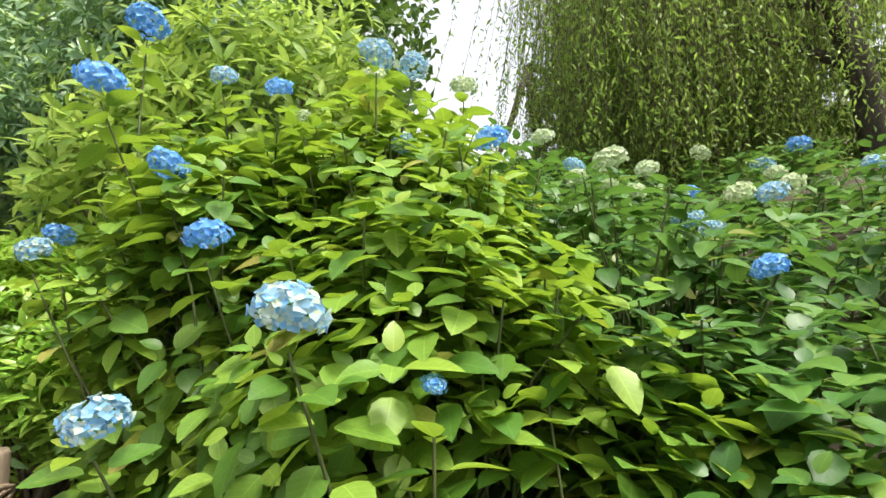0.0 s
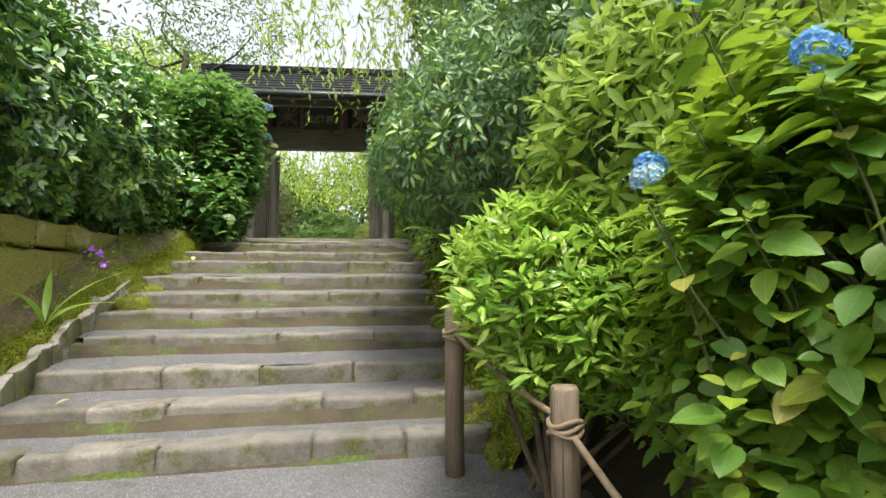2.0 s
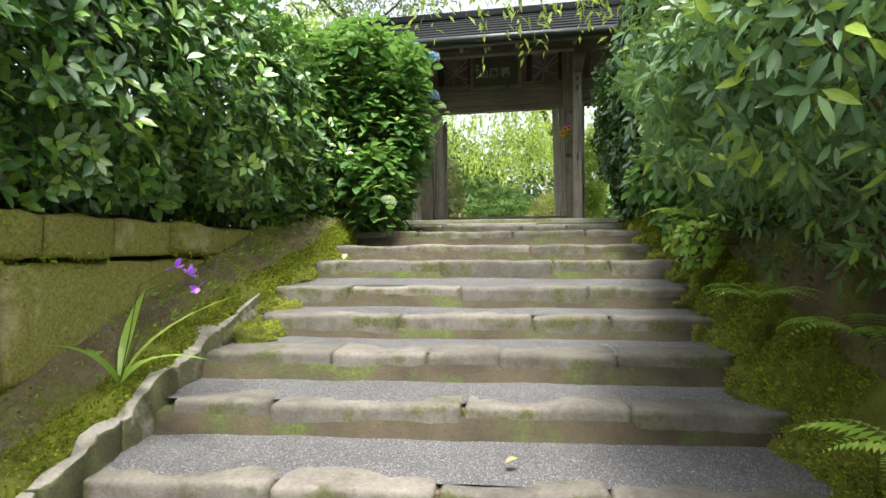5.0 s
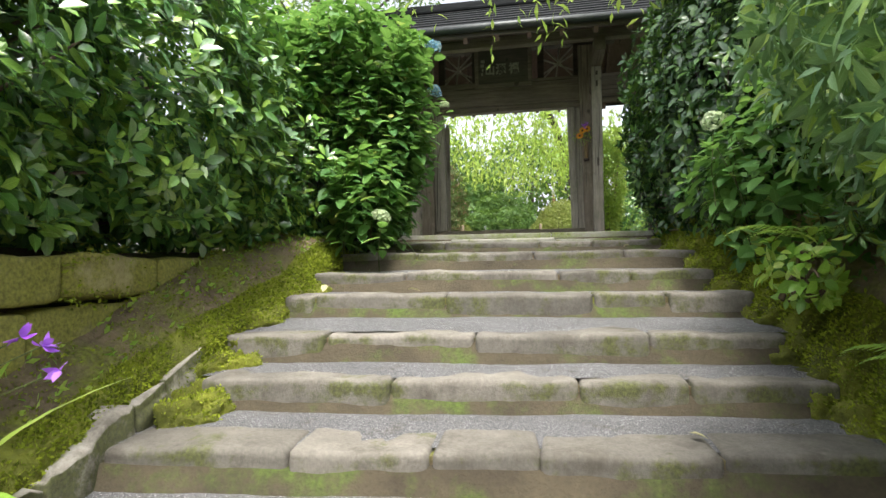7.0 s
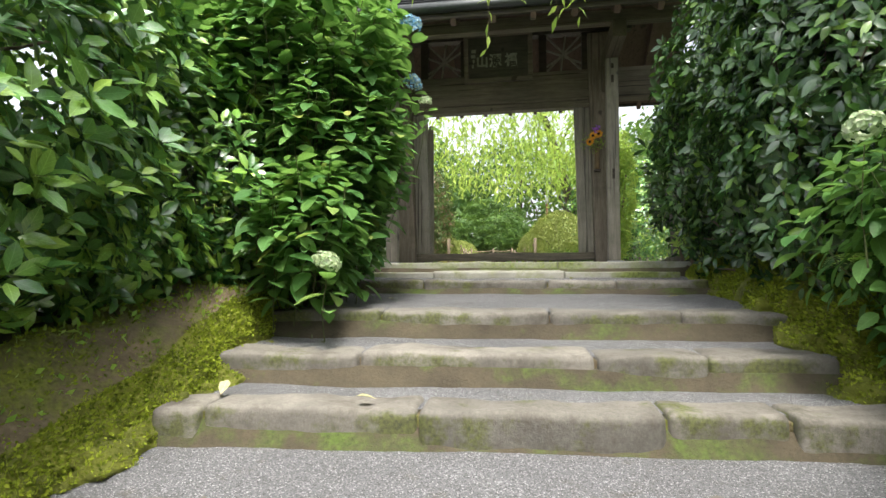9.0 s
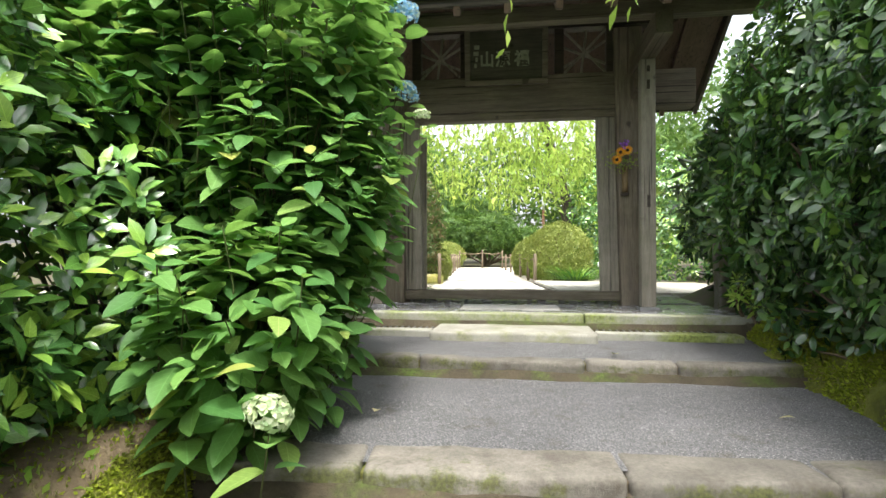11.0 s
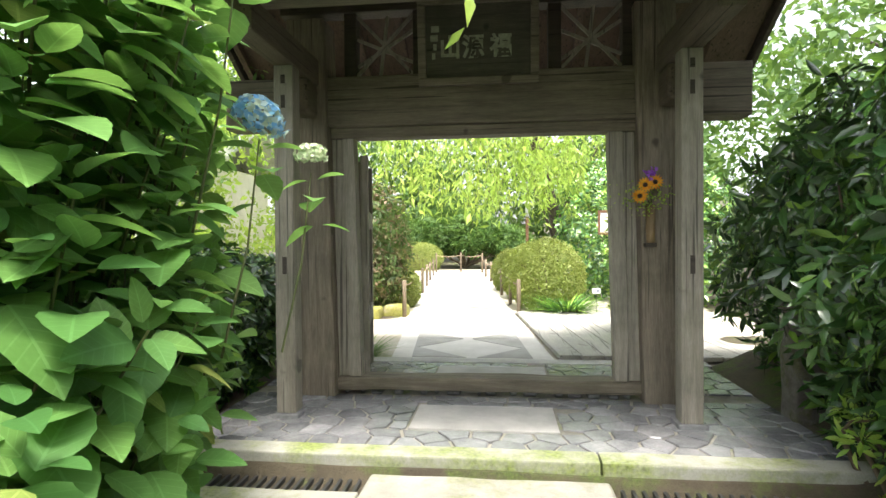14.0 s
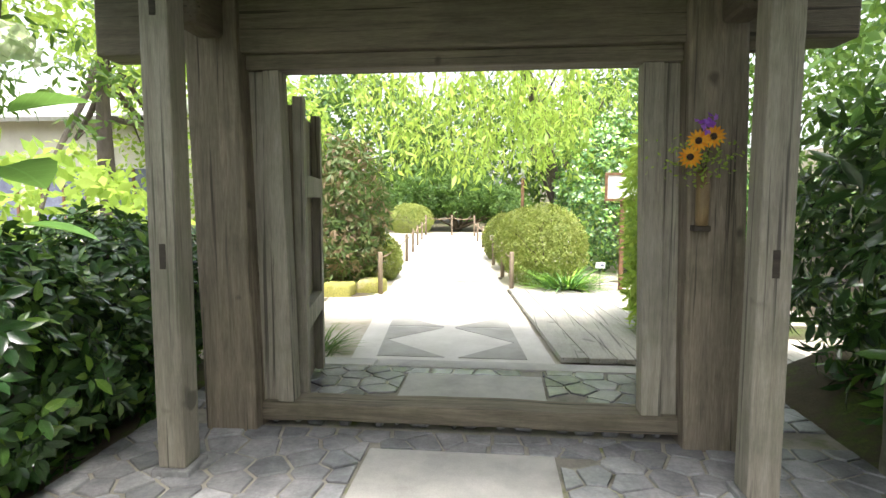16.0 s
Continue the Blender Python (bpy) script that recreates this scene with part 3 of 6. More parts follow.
gx = np.concatenate([[-400, -150, -60, -30, -16, -10, -7.5, -6, -5], np.arange(-4.4, -2.79, 0.08), np.arange(-2.5, 0.3, 0.4), np.arange(0.3, 1.5, 0.08), np.arange(1.7, 6, 0.4), [7, 9, 12, 18, 30, 60, 150, 400]])
gy = np.concatenate([[-400, -150, -60, -25, -12, -8, -6], np.arange(-5, 3, 0.4), np.arange(3, 15, 0.1), np.arange(15, 24, 0.6), [26, 30, 36, 45, 60, 100, 200, 500]])
GX, GY = np.meshgrid(gx, gy, indexing="ij")
GZ = np.array([[ground_height(x, y) + 0.02 * noise.noise(Vector((x * 1.7, y * 1.7, 0))) for y in gy] for x in gx])
ni, nj = GX.shape
idx = np.arange(ni * nj).reshape(ni, nj)
gf = np.stack([idx[:-1, :-1], idx[1:, :-1], idx[1:, 1:], idx[:-1, 1:]], -1).reshape(-1, 4)
ground = mesh_np("ground", np.stack([GX, GY, GZ], -1).reshape(-1, 3), gf, M["earth"], smooth=True)
tagged(ground, "dark earth and leaf litter on banks beside the steps", "ground", kind="structure")

# gravel treads: the lower landing and one strip behind each row of edging stones
strips = [(-5.0, 3.99, 0.3, lambda y: tread(min(y, 3.94)))]
for (ya, za, _), (yb, zb, _) in zip(STEPS, STEPS[1:] + [(11.86, 2.2, ())]):
    rise = zb - za - 0.135 if yb < 10 else (0.045 if yb < 11 else 0.02)
    strips.append((ya + 0.1, yb + 0.06, 0.07, lambda y, ya=ya, yb=yb, za=za, rise=rise: za - 0.016 + rise * (y - ya) / (yb - ya)))
chunks = []
for (y0, y1, st, height) in strips:
    ys = np.linspace(y0, y1, max(4, int((y1 - y0) / st)))
    xs = np.linspace(LEFT - 0.12, RIGHT + (0.1 if y0 > 0 else 0.5), 50)
    TX, TY = np.meshgrid(xs, ys, indexing="ij")
    TZ = np.array([[height(y) + 0.010 * noise.noise(Vector((x * 2.1, y * 2.1, 3))) + 0.004 * noise.noise(Vector((x * 17, y * 17, 3))) for x, y in zip(r, c)] for r, c in zip(TX, TY)])
    idx = np.arange(TX.size).reshape(TX.shape)
    chunks.append((np.stack([TX, TY, TZ], -1).reshape(-1, 3), np.stack([idx[:-1, :-1], idx[1:, :-1], idx[1:, 1:], idx[:-1, 1:]], -1).reshape(-1, 4)))
gravel = mesh_np("gravel_path", *join_np(chunks), M["gravel"], smooth=True)
tagged(gravel, "grey compacted gravel treads between stone step edges", "path", kind="structure")


# ---- stone steps ----
def step_stone(x0, x1, y0, z1, seed, depth=0.3, height=0.26):
    """A worn edging stone with rounded top edges."""
    bm = box_bm(x0 + 0.006, x1 - 0.006, y0, y0 + depth, z1 - height, z1, 0.035, 3, 0, max(2, int((x1 - x0) / 0.09)))
    o = Vector((seed * 3.1, seed * 1.7, 0))
    lip = noise.noise(o) * 0.004
    for v in bm.verts:
        q = v.co + o
        v.co += noise.noise_vector(q * 3.0) * 0.013 + noise.noise_vector(q * 11.0) * 0.007
        v.co.z += lip + 0.012 * noise.noise(Vector((v.co.x * 1.4 + seed, 0, 0)))
    return bm


stairs = thing("stone_steps", "worn grey stone steps with moss in the joints", "steps", kind="structure", at=(-1.3, 3.95, 0.3))
for k, (y, z, joints) in enumerate(STEPS):
    low = y > 10
    cuts = [LEFT - 0.05 + 0.1 * (k % 2), *joints, RIGHT + 0.05 - 0.08 * ((k + 1) % 2)]
    if cuts[-1] - cuts[-2] > 1.1:
        cuts.insert(-1, (cuts[-1] + cuts[-2]) / 2 + 0.1 * math.sin(k * 2.3))
    part("riser_core", box_bm(cuts[0] + 0.03, cuts[-1] - 0.03, y + 0.045, y + (0.13 if low else 0.27), z - (0.13 if low else 0.25), z - 0.03, 0), M["bank"], stairs)
    for j, (a, b) in enumerate(zip(cuts, cuts[1:])):
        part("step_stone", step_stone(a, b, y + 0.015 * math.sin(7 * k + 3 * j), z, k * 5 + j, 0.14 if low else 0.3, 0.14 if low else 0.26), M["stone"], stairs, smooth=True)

# ---- platform before and behind the gate ----
terrace = thing("gate_terrace", "terrace of dark crazy paving with granite kerbs", "terrace", kind="structure", at=(-1.3, 12, 2.2))
part("bed", box_bm(-3.25, 0.75, 12.05, 14.45, 2.05, FLOOR - 0.012, 0), M["mortar"], terrace, "pale mortar joints")
for a, b in ((-3.3, -0.68), (-0.67, 0.8)):
    part("kerb_stone", box_bm(a, b, 11.93, 12.1, 2.1, FLOOR + 0.012, 0.012, 2, 0.004, 12), M["kerb"], terrace, "granite kerb stone with green algae")
for a, b in ((-3.3, -2.15), (-2.14, 0.8)):
    part("kerb_stone", box_bm(a, b, 14.43, 14.62, 2.1, FLOOR + 0.005, 0.012, 2, 0.004, 8), M["slab"], terrace)
for a, b in ((-3.2, -1.97), (-0.62, 0.5)):
    part("drain_edge", box_bm(a, b, 11.55, 11.7, 2.08, 2.2, 0.012, 2, 0.005, 8), M["kerb"], terrace)
    part("drain_bed", box_bm(a, b, 11.7, 11.93, 2.05, 2.165, 0), M["earth"], terrace)
    x = a + 0.03
    while x < b - 0.02:
        part("drain_slat", box_bm(x, x + 0.018, 11.705, 11.925, 2.166, 2.19, 0), M["gutter"], terrace)
        x += 0.055
part("block_step", box_bm(-1.96, -0.63, 11.38, 11.92, 2.02, 2.215, 0.03, 3, 0.008, 10), M["stepblock"], terrace, "pale worn granite block step", True)
for (x0, x1, y0, y1) in ((-1.83, -0.85, 12.42, 12.95), (-1.83, -0.82, 13.74, 14.26)):
    part("paving_slab", box_bm(x0, x1, y0, y1, 2.2, FLOOR + 0.006, 0.008, 2, 0.002), M["slab"], terrace, "pale granite paving slab")


def clip_poly(poly, p, q):
    """The part of poly nearer to p than to q."""
    m, d = (p + q) / 2, q - p
    out = []
    for a, b in zip(poly, np.roll(poly, -1, 0)):
        sa, sb = (a - m) @ d, (b - m) @ d
        if sa <= 0:
            out.append(a)
        if sa * sb < 0:
            out.append(a + (b - a) * sa / (sa - sb))
    return np.array(out)


def paving(x0, x1, y0, y1, count, seed, holes=()):
    rng = np.random.default_rng(seed)
    pts = []
    for _ in range(count * 60):
        p = np.array([rng.uniform(x0, x1), rng.uniform(y0, y1)])
        if all(((p - o) ** 2).sum() > 0.021 for o in pts) and not any(h[0] < p[0] < h[1] and h[2] < p[1] < h[3] for h in holes):
            pts.append(p)
        if len(pts) >= count:
            break
    pts = np.array(pts)
    for i, p in enumerate(pts):
        poly = np.array([[x0, y0], [x1, y0], [x1, y1], [x0, y1]], float)
        near = np.argsort(((pts - p) ** 2).sum(1))[1:16]
        for j in near:
            poly = clip_poly(poly, p, pts[j])
            if len(poly) < 3:
                break
        for h in holes:
            if len(poly) >= 3:
                c = poly.mean(0)
                lo, hi = poly.min(0), poly.max(0)
                if hi[0] > h[0] and lo[0] < h[1] and hi[1] > h[2] and lo[1] < h[3]:
                    side = min(((abs(c[0] - h[0]), 0, h[0], -1), (abs(c[0] - h[1]), 0, h[1], 1), (abs(c[1] - h[2]), 1, h[2], -1), (abs(c[1] - h[3]), 1, h[3], 1)))
                    _, ax, val, sg = side
                    pp, qq = np.zeros(2), np.zeros(2)
                    pp[:] = c
                    qq[:] = c
                    pp[ax], qq[ax] = val + sg, val - sg
                    poly = clip_poly(poly, pp, qq)
        if len(poly) < 3:
            continue
        c = poly.mean(0)
        poly = c + (poly - c) * (1 - 0.012 / max(0.05, np.sqrt(((poly - c) ** 2).sum(1)).mean()))
        bm = bmesh.new()
        top = FLOOR + rng.uniform(-0.003, 0.004)
        tv = [bm.verts.new((*(c + (q - c) * 0.96), top)) for q in poly]
        mv = [bm.verts.new((*q, top - 0.006)) for q in poly]
        bv = [bm.verts.new((*q, top - 0.04)) for q in poly]
        n = len(poly)
        bm.faces.new(tv)
        for k in range(n):
            bm.faces.new((mv[k], mv[(k + 1) % n], tv[(k + 1) % n], tv[k]))
            bm.faces.new((bv[k], bv[(k + 1) % n], mv[(k + 1) % n], mv[k]))
        part("flagstone", bm, M["flag"], terrace)


# ---- left retaining wall and moss ledges ----
wall_left = thing("retaining_wall", "mossy tuff block retaining wall beside the steps", "wall", kind="structure", at=(-3.6, 5, 0.3))
rng_w = np.random.default_rng(5)
part("wall_core", box_bm(-4.1, -3.66, 0.5, 8.6, 0.0, 1.86, 0), M["earth"], wall_left)
for (z0, z1, wide, proud) in ((0.1, 0.62, 0.95, 0.0), (0.62, 1.13, 1.1, 0.01), (1.13, 1.72, 1.3, 0.0), (1.735, 1.97, 0.62, 0.03)):
    y = 0.3 - rng_w.uniform(0, 0.5)
    while y < 8.7:
        w = wide * rng_w.uniform(0.75, 1.25)
        bm = box_bm(-3.75, -3.56 + proud + rng_w.uniform(-0.012, 0.012), y + 0.006, y + w - 0.006, z0 + 0.006, z1 - 0.006, 0.03, 2, 0, 9)
        for v in bm.verts:
            v.co += noise.noise_vector(v.co * 3) * 0.03 + noise.noise_vector(v.co * 9) * 0.014
        part("wall_block", bm, M["wallstone"], wall_left, smooth=True)
        y += w


def sheet(name, rows, material, parent=None, label="", amp=0.02, fine=0.01):
    """A lumpy sheet through rows of points; each row runs across, the rows along."""
    R = np.array(rows, float)
    n, m = R.shape[:2]
    V = R.reshape(-1, 3).copy()
    for i, p in enumerate(V):
        q = Vector(p)
        V[i] += np.array(noise.noise_vector(q * 2.5)) * amp + np.array(noise.noise_vector(q * 14)) * fine
    ii = np.arange(n * m).reshape(n, m)
    F = np.stack([ii[:-1, :-1], ii[1:, :-1], ii[1:, 1:], ii[:-1, 1:]], -1).reshape(-1, 4)
    return mesh_np(name, V, F, material, parent, label, True)


def lerp_rows(section, y0, y1, step, cols):
    rows = []
    for y in np.arange(y0, y1 + 1e-6, step):
        pts = np.array(section(y), float)
        t = np.linspace(0, len(pts) - 1, cols)
        k = np.minimum(t.astype(int), len(pts) - 2)
        f = (t - k)[:, None]
        xz = pts[k] * (1 - f) + pts[k + 1] * f
        rows.append([(x, y, z) for x, z in xz])
    return rows


def edge_z(y):
    return 0.42 + (y - 3.4) * 0.29 if y < 7.3 else min(2.02, 1.55 + (y - 7.3) * 0.29)


def ledge(y):
    e = edge_z(y)
    k = min(1.0, max(0.0, (y - 6.6) / 1.6))
    inner = LEFT - 0.14 + 0.2 * k
    return [(inner + 0.06, e - 0.25), (inner, e - 0.02), (inner - 0.2, e + 0.07 + 0.05 * k), (-3.5, max(e + 0.16, min(2.0, e + 0.3 * k + 0.12))), (-3.62, max(e + 0.22, min(2.02, e + 0.4 * k)))]


ledge_rows = lerp_rows(ledge, 2.2, 10.6, 0.05, 22)
earth_left = sheet("earth_bank", [r[9:] for r in ledge_rows], M["bank"], None, "", 0.03, 0.02)
tagged(earth_left, "patchy moss and earth at the foot of the wall", "bank", kind="structure")
moss_left = sheet("moss_bank", [r[:10] for r in ledge_rows], M["moss"], None, "", 0.03, 0.02)
tagged(moss_left, "moss-covered earth ledge between steps and wall", "moss bank", kind="structure")
edging = thing("stone_edging", "row of pale weathered edging stones along the steps", "edging", kind="structure", at=(-3.1, 5, 0.8))
y = 2.6
rng_e = np.random.default_rng(9)
while y < 7.1:
    w = rng_e.uniform(0.22, 0.6)
    bm = box_bm(-3.19, -3.09, y, min(y + w, 7.15) - 0.015, -0.3, 0.0, 0.015, 2, 0, 10)
    for v in bm.verts:
        v.co.z += edge_z(v.co.y) - 0.05 + 0.05 * noise.noise(v.co * 2.3)
        v.co += noise.noise_vector(v.co * 5) * 0.04 + noise.noise_vector(v.co * 14) * 0.03
    part("edging_stone", bm, M["edge"], edging, smooth=True)
    y += w


def bank_right(y):
    t = tread(y)
    top = max(2.05, t + 0.25) if y > 5 else 1.2 + 0.85 * smooth(4.2, 5.2, y)
    return [(RIGHT - 0.02, t - 0.12), (RIGHT + 0.05, t + 0.08), (RIGHT + 0.25, t + 0.3), (RIGHT + 0.48, t + 0.5 + 0.5 * max(0, top - t - 0.55)), (RIGHT + 0.75, max(top, t + 0.5)), (RIGHT + 1.6, max(top, t + 0.5) + 0.1)]


bank_rows = lerp_rows(bank_right, 3.6, 11.8, 0.05, 28)
moss_right = sheet("moss_bank", [r[:13] for r in bank_rows], M["moss"], None, "", 0.05, 0.022)
tagged(moss_right, "bright green mossy strip along the steps", "moss bank", kind="structure")
earth_right = sheet("earth_bank", [r[12:] for r in bank_rows], M["bank"], None, "", 0.05, 0.022)
tagged(earth_right, "dark earth bank with roots and patchy moss", "bank", kind="structure")

lay_out([ground, gravel, stairs, wall_left, earth_left, moss_left, edging, moss_right, earth_right])

# ---- gate ----
gate = thing("temple_gate", "roofed gate of weathered grey timber", "gate", at=(-1.33, 13.2, FLOOR))


def notched_post(x, y, label=""):
    h = 0.07
    p = part("post", box_bm(x - h, x + h, y - h, y + h, FLOOR + 0.027, 4.76, 0.012, 2), M["greypost"], gate, label)
    # no holes are cut: dark blocks stand in for the slots' shade
    for z0, z1 in ((4.63, 4.69), (4.46, 4.55), (3.3, 3.42)):
        part("mortise", box_bm(x - 0.015, x + 0.015, y - h - 0.003, y - h + 0.03, z0, z1, 0), M["dark"], p, "dark block painting the shade inside a slot")
    part("base_stone", box_bm(x - 0.095, x + 0.095, y - 0.095, y + 0.095, FLOOR - 0.02, FLOOR + 0.028, 0.01, 2, 0.004), M["flag"], gate, "low dark base stone")


for px in (-2.725, 0.012):
    notched_post(px, 12.65, "squared pale grey front post")
for x0, x1 in ((-2.845, -2.535), (-0.155, 0.145)):
    bm = box_bm(x0, x1, 13.12, 13.42, FLOOR - 0.02, 5.3, 0.018, 2, 0.0, 20)
    for v in bm.verts:
        v.co += noise.noise_vector(v.co * 1.6) * 0.008
        v.co.x -= 0.024 * (v.co.z - FLOOR)
    part("pillar", bm, M["wood"], gate, "broad weathered main pillar")
for x0, x1 in ((-2.87, -2.72), (0.05, 0.2)):
    part("rear_post", box_bm(x0, x1, 13.95, 14.1, FLOOR - 0.02, 4.8, 0.012), M["greypost"], gate)
part("main_beam", box_bm(-3.45, 0.63, 13.16, 13.38, 4.44, 4.84, 0.015, 2, 0.004, 20), M["woodx"], gate, "heavy horizontal main beam")
part("lintel", box_bm(-2.58, -0.2, 13.2, 13.36, 4.355, 4.438, 0.008), M["woodx"], gate)
for x0, x1, yy in ((-2.535, -2.445, 13.24), (-2.44, -2.345, 13.21), (-0.352, -0.245, 13.21), (-0.24, -0.155, 13.24)):
    bm = box_bm(x0, x1, yy, yy + 0.12, FLOOR + 0.14, 4.354, 0.006)
    for v in bm.verts:
        v.co.x -= 0.024 * (v.co.z - FLOOR)
    part("jamb_board", bm, M["greypost"], gate)
bm = box_bm(-2.58, -0.14, 13.2, 13.4, FLOOR + 0.035, FLOOR + 0.14, 0.015, 2, 0, 20)
for v in bm.verts:
    v.co.z += 0.018 * noise.noise(Vector((v.co.x * 2.2, 0, v.co.z * 3)))
part("sill", bm, M["woodx"], gate, "worn wooden threshold beam")
rng_s = np.random.default_rng(3)
x = -2.5
while x < -0.25:
    w = rng_s.uniform(0.03, 0.12)
    part("wedge_stone", box_bm(x, x + w, 13.23 + rng_s.uniform(0, 0.04), 13.36, FLOOR - 0.01, FLOOR + rng_s.uniform(0.015, 0.038), 0.012, 1, 0.012), M["flag"], gate)
    x += w + rng_s.uniform(0.02, 0.16)
for x in (-2.725, 0.012):
    part("bracket_arm", beam_bm((x, 11.95, 4.86), (x, 14.8, 4.86), 0.15, 0.2), M["woody"], gate)
    part("bracket_block", box_bm(x - 0.075, x + 0.075, 12.85, 13.11, 4.5, 4.755, 0.04, 3), M["woody"], gate, "carved bracket under the arm")
for y in (12.1, 14.75):
    part("purlin", beam_bm((-3.75, y, 5.03), (1.05, y, 5.03), 0.13, 0.14), M["woodx"], gate)
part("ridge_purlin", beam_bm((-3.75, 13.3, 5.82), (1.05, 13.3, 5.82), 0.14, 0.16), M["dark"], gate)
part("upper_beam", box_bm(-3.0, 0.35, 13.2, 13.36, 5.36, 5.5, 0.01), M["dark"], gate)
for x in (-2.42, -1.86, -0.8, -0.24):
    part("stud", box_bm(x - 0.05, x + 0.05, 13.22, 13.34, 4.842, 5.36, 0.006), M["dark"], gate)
RIDGE, EAVE, YR = 6.1, 4.95, 13.35
for side, ye in ((-1, 11.5), (1, 15.25)):
    # sloping roof: boards beneath, rafters, dark covering in courses
    d = Vector((0, ye - YR, EAVE - RIDGE))
    n = 9
    for k in range(n):
        a, b = k / n, (k + 1) / n
        p, q = Vector((0, YR, RIDGE)) + d * a, Vector((0, YR, RIDGE)) + d * b
        part("roof_course", beam_bm((-1.36, p.y, p.z + 0.02), (-1.36, q.y - side * -0.02, q.z + 0.03), 5.2, 0.035, 0.006), M["roof"], gate)
    for k in range(12):
        x = -3.85 + k * 0.42
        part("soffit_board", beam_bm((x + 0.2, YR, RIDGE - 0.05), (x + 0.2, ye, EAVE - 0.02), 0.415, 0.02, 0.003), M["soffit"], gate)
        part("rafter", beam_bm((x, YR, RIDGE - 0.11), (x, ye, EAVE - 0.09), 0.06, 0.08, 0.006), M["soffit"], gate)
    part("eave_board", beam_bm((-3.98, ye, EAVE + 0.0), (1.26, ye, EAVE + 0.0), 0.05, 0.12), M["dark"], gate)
    part("gutter", tube_bm([(-3.98, ye + side * 0.06, EAVE + 0.06), (1.26, ye + side * 0.06, EAVE + 0.03)], 0.055, 10), M["gutter"], gate, "dark metal eave gutter", True)
    for x in (-3.95, 1.22):
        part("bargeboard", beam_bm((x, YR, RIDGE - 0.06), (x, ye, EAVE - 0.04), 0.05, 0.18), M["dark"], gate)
part("ridge_cap", box_bm(-4.0, 1.28, YR - 0.16, YR + 0.16, RIDGE - 0.02, RIDGE + 0.12, 0.03, 2), M["roof"], gate)
for x0, x1 in ((-2.37, -1.91), (-0.75, -0.29)):
    z0, z1 = 4.86, 5.34
    xm = (x0 + x1) / 2
    lat = [((x0, z0), (x1, z1)), ((x0, z1), (x1, z0)), ((xm - 0.04, z0), (xm + 0.02, z1)), ((x0, z0 + 0.3), (x1, z0 + 0.1)), ((x0, z0 + 0.08), (x1, z0 + 0.36))]
    for k, (a, b) in enumerate(lat):
        part("lattice_strip", beam_bm((a[0], 13.25 + 0.006 * k, a[1]), (b[0], 13.25 + 0.006 * k, b[1]), 0.022, 0.024, 0.002), M["greypost"], gate, "pale crossed lattice strip")

# open door leaf, folded back behind the left jamb
door = thing("gate_door", "open plank door leaf of weathered wood", "door", at=(-2.4, 13.4, FLOOR))
def door_part(name, bm, mat):
    for v in bm.verts:
        v.co.x -= (v.co.y - 13.42) * 0.2
    part(name, bm, mat, door)


door_part("door_panel", box_bm(-2.44, -2.40, 13.42, 14.3, FLOOR + 0.03, 4.2, 0.005), M["wood"])
door_part("stile", box_bm(-2.40, -2.33, 14.2, 14.3, FLOOR + 0.03, 4.25, 0.006), M["greypost"])
door_part("stile", box_bm(-2.40, -2.33, 13.42, 13.52, FLOOR + 0.03, 4.25, 0.006), M["greypost"])
for z in (FLOOR + 0.5, FLOOR + 1.35):
    door_part("rail", box_bm(-2.40, -2.33, 13.52, 14.2, z, z + 0.14, 0.006), M["greypost"])

# name board over the beam
sign = thing("name_board", "dark wooden name board with faded letters over the gate", "sign", at=(-1.385, 13.06, 4.735))
sign.rotation_euler = (radians(7), 0, 0)
sign.scale = (0.87, 1, 0.93)
bpy.context.view_layer.update()


def sign_part(name, bm, mat, label=""):
    o = part(name, bm, mat, None, label)
    o.parent = sign
    return o


sign_part("panel", box_bm(-0.46, 0.46, 0, 0.03, 0.03, 0.6, 0.004), M["signwood"])
for x0, x1, z0, z1 in ((-0.52, 0.52, -0.03, 0.03), (-0.52, 0.52, 0.6, 0.66), (-0.52, -0.45, 0.032, 0.598), (0.45, 0.52, 0.032, 0.598)):
    sign_part("frame_rail", box_bm(x0, x1, -0.03, 0.04, z0, z1, 0.008), M["woodx"])
for ch, x in (("\u798f", 0.2), ("\u6e90", -0.04), ("\u5c71", -0.24)):
    cu = bpy.data.curves.new("letter", "FONT")
    cu.body, cu.size, cu.extrude, cu.align_x, cu.offset = ch, 0.19, 0.004, "CENTER", 0.006
    tmp = new("letter_curve", cu)
    bpy.context.view_layer.update()
    me = bpy.data.meshes.new_from_object(tmp.evaluated_get(bpy.context.evaluated_depsgraph_get()))
    bpy.data.objects.remove(tmp)
    me.materials.append(M["gilt"])
    o = new("letter", me)
    o.parent = sign
    o.matrix_local = pose(x, -0.006, 0.2, 90, 0, 0)
for k in range(4):
    sign_part("signature_stroke", box_bm(-0.4 + 0.015 * math.sin(k * 2), -0.37 + 0.012 * k, -0.006, 0, 0.18 + k * 0.07, 0.23 + k * 0.07, 0.003), M["gilt"])


# ---- garden behind the gate ----
garden = thing("garden_path", "pale garden path with grey diamond pattern", "path", kind="structure", at=(-1.6, 15, 2.25))
PD = Vector((-0.1, 1, 0))


def path_pt(u, v):
    """u across the path from its middle, v metres beyond the terrace."""
    return (-1.53 + u + PD.x * v, 14.63 + v)


